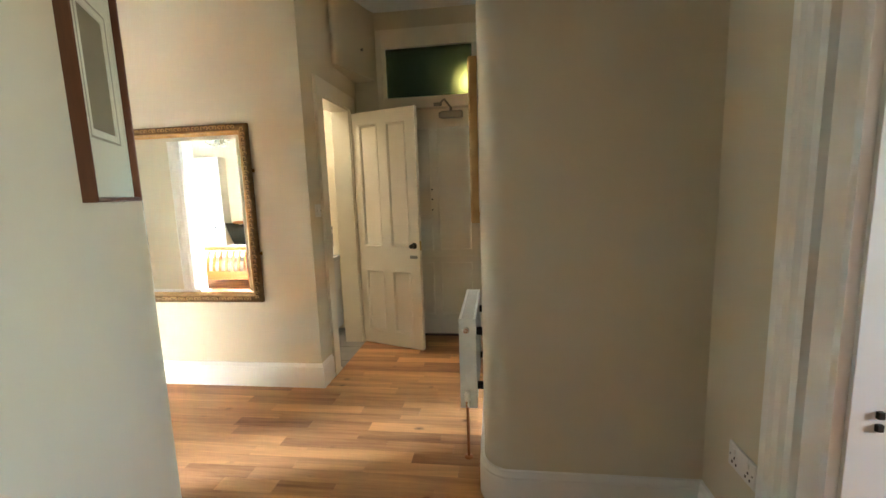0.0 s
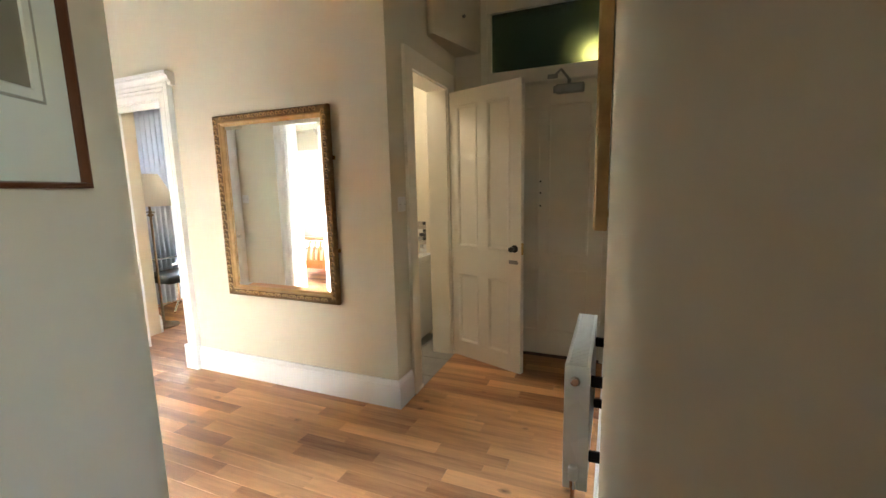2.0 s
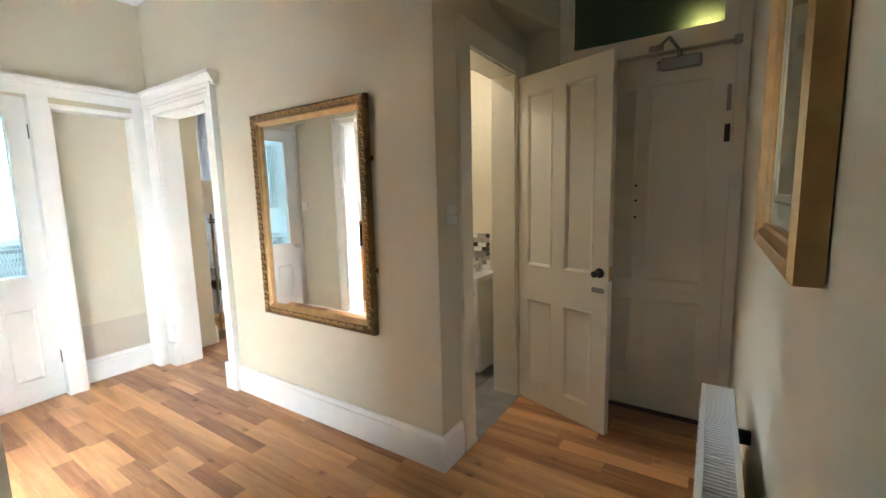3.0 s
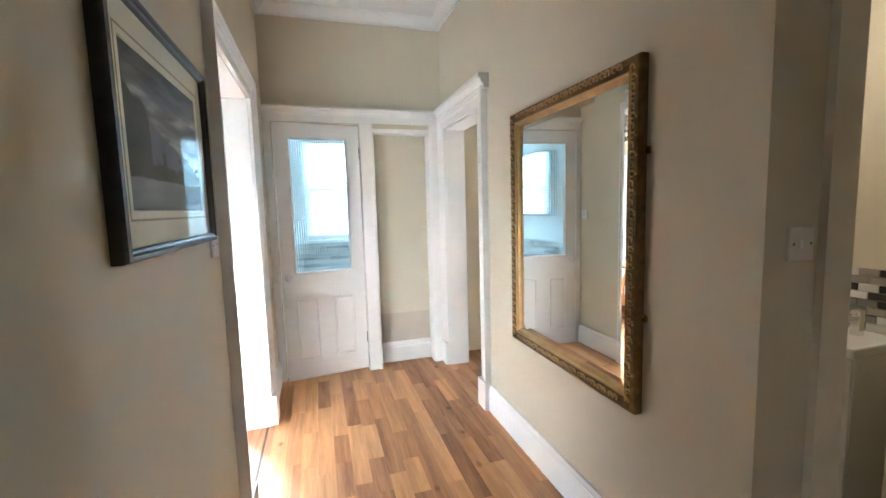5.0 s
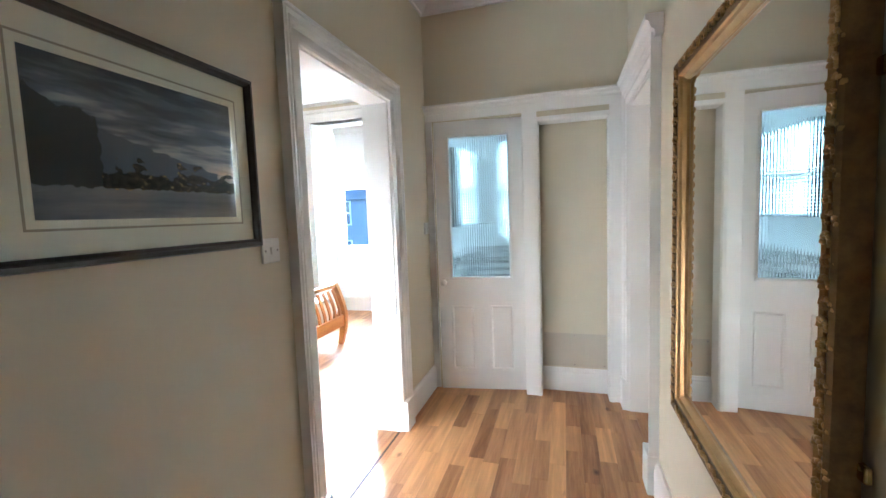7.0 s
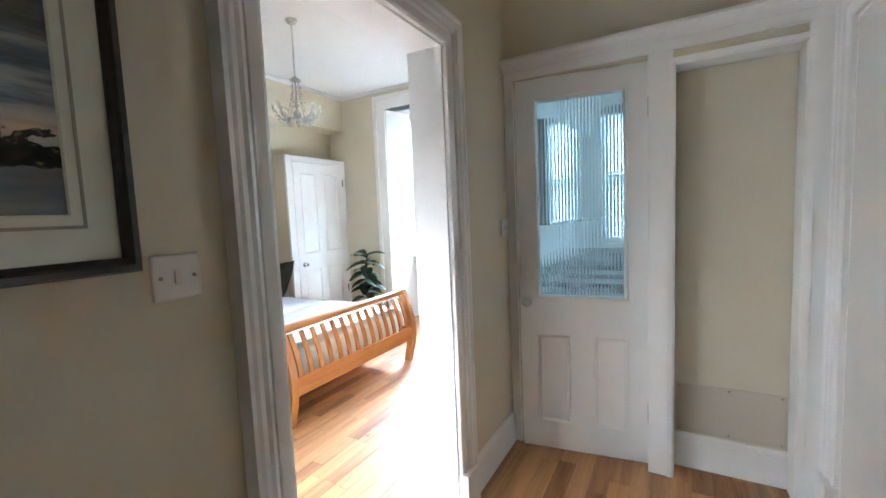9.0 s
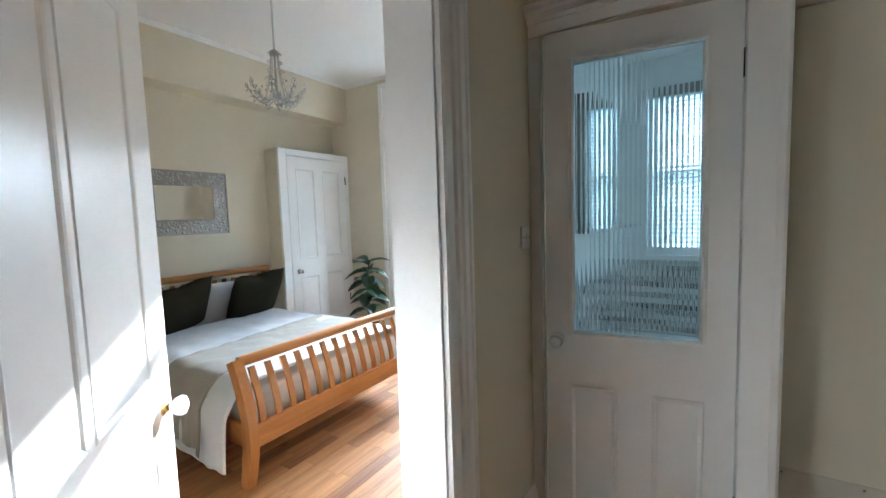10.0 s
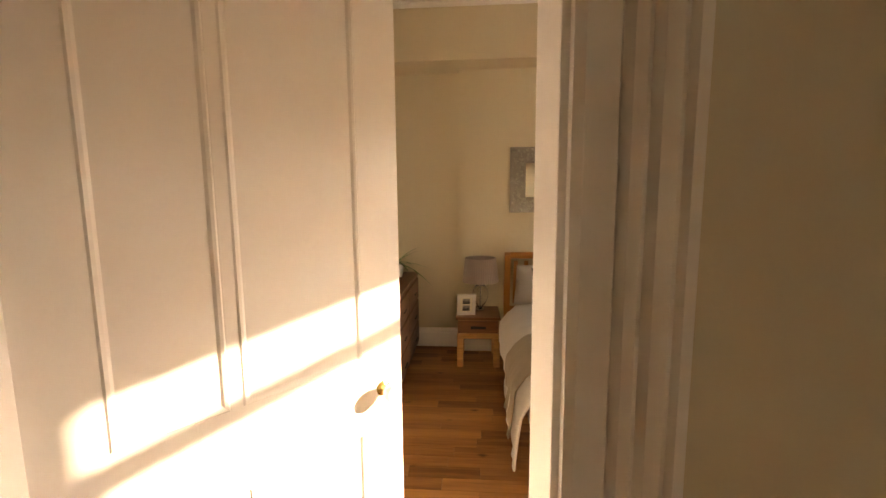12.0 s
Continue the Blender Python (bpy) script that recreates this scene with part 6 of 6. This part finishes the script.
part("globe", lathe([(0.02, -0.09), (0.07, -0.05), (0.085, 0.0), (0.07, 0.05), (0.02, 0.09)], 20, centre=(0.68, 6.88, 2.78)), lamp_glow("stair_globe", (1.0, 0.75, 0.30), 3.0), sl, "glowing glass globe", smooth=60)
part("threshold", box(-2.163, -1.313, 2.186, 2.199, -0.004, 0.0015, 0.001), JOINT, fr, "dark joint strip in the doorway")

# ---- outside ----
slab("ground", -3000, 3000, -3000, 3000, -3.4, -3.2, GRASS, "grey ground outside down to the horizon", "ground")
hs = thing("far_house", "stone terrace across the street, blue grey shade in its colour", "house")
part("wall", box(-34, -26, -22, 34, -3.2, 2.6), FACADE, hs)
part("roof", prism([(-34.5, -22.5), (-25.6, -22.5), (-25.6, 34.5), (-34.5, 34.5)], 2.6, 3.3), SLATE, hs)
far_frame = paint("far_window_paint", (0.55, 0.58, 0.62), 0.5)
far_glass = paint("far_window_glass", (0.06, 0.08, 0.11), 0.1)
for i in range(20):
    for j in range(2):
        y, z = -20.5 + i * 2.75, -1.9 + j * 2.75
        fw = part("window", box(-26.0, -25.93, y, y + 1.1, z, z + 1.7), far_frame, hs)
        for k in range(2):
            part("pane", box(-25.93, -25.90, y + 0.08, y + 1.02, z + 0.08 + k * 0.82, z + 0.80 + k * 0.82), far_glass, fw)

# ---- floor boards, last ----
floor = thing("floor", "mixed tone oak strip floor with knots, satin lacquer", "floor", kind="structure")


BOARD = 0.086


def board_mesh(length, width=BOARD - 0.0003, thick=0.015, edge=0.0005):
    bm = box(-length / 2, length / 2, -width / 2, width / 2, -thick, 0)
    top = [e for e in bm.edges if all(v.co.z > -1e-6 for v in e.verts)]
    bmesh.ops.bevel(bm, geom=top, offset=edge, segments=1, affect="EDGES")
    me = bpy.data.meshes.new("board")
    bm.to_mesh(me)
    bm.free()
    return me


LENGTHS = (0.28, 0.36, 0.46, 0.58, 0.74)
BOARDS = {}
rng = random.Random(7)


def cut(a0, a1, shift):
    """Board ends along one strip."""
    ends, at = [], a0 - shift
    while at < a1:
        n = rng.choice(LENGTHS)
        p, q = max(at, a0), min(at + n, a1)
        if q - p > 0.02:
            ends.append((p, q))
        at += n
    return ends


def strips(areas, y0, width=BOARD):
    for x0, x1, ya, yb in areas:
        k = math.ceil((ya - y0) / width - 0.5)
        while y0 + (k + 0.5) * width < yb:
            yield y0 + (k + 0.5) * width, x0, x1
            k += 1


near = [(XE - 0.13, XR, 2.20, 3.62), (XW, XR, 3.62, YF)]
count = 0
for y, x0, x1 in strips(near, 0.0):
    for p, q in cut(x0, x1, rng.random() * 0.4):
        n = round(q - p, 2)
        n = max(n, 0.03)
        if n not in BOARDS:
            BOARDS[n] = board_mesh(n - 0.0003)
            BOARDS[n].materials.append(OAK)
        ob = new("board", BOARDS[n])
        ob.parent = floor
        ob.location = ((p + q) / 2, y, rng.uniform(-0.0003, 0.0))
        count += 1

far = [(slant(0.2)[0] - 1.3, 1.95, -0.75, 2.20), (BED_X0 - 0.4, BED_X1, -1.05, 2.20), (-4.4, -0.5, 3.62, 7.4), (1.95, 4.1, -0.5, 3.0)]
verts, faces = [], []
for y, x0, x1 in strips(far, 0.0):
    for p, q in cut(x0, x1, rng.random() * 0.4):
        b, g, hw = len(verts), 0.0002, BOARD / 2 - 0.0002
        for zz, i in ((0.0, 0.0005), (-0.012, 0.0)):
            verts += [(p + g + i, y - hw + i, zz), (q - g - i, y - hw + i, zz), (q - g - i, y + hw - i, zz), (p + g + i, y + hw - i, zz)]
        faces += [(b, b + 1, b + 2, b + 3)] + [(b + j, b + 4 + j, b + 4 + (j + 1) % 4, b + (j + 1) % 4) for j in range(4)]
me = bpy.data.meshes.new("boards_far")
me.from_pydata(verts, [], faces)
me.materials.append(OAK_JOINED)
ob = new("boards_far", me)
ob.parent = floor
tagged(ob, "mixed tone oak strip boards of the rooms, toned darker", "", kind="stuff")
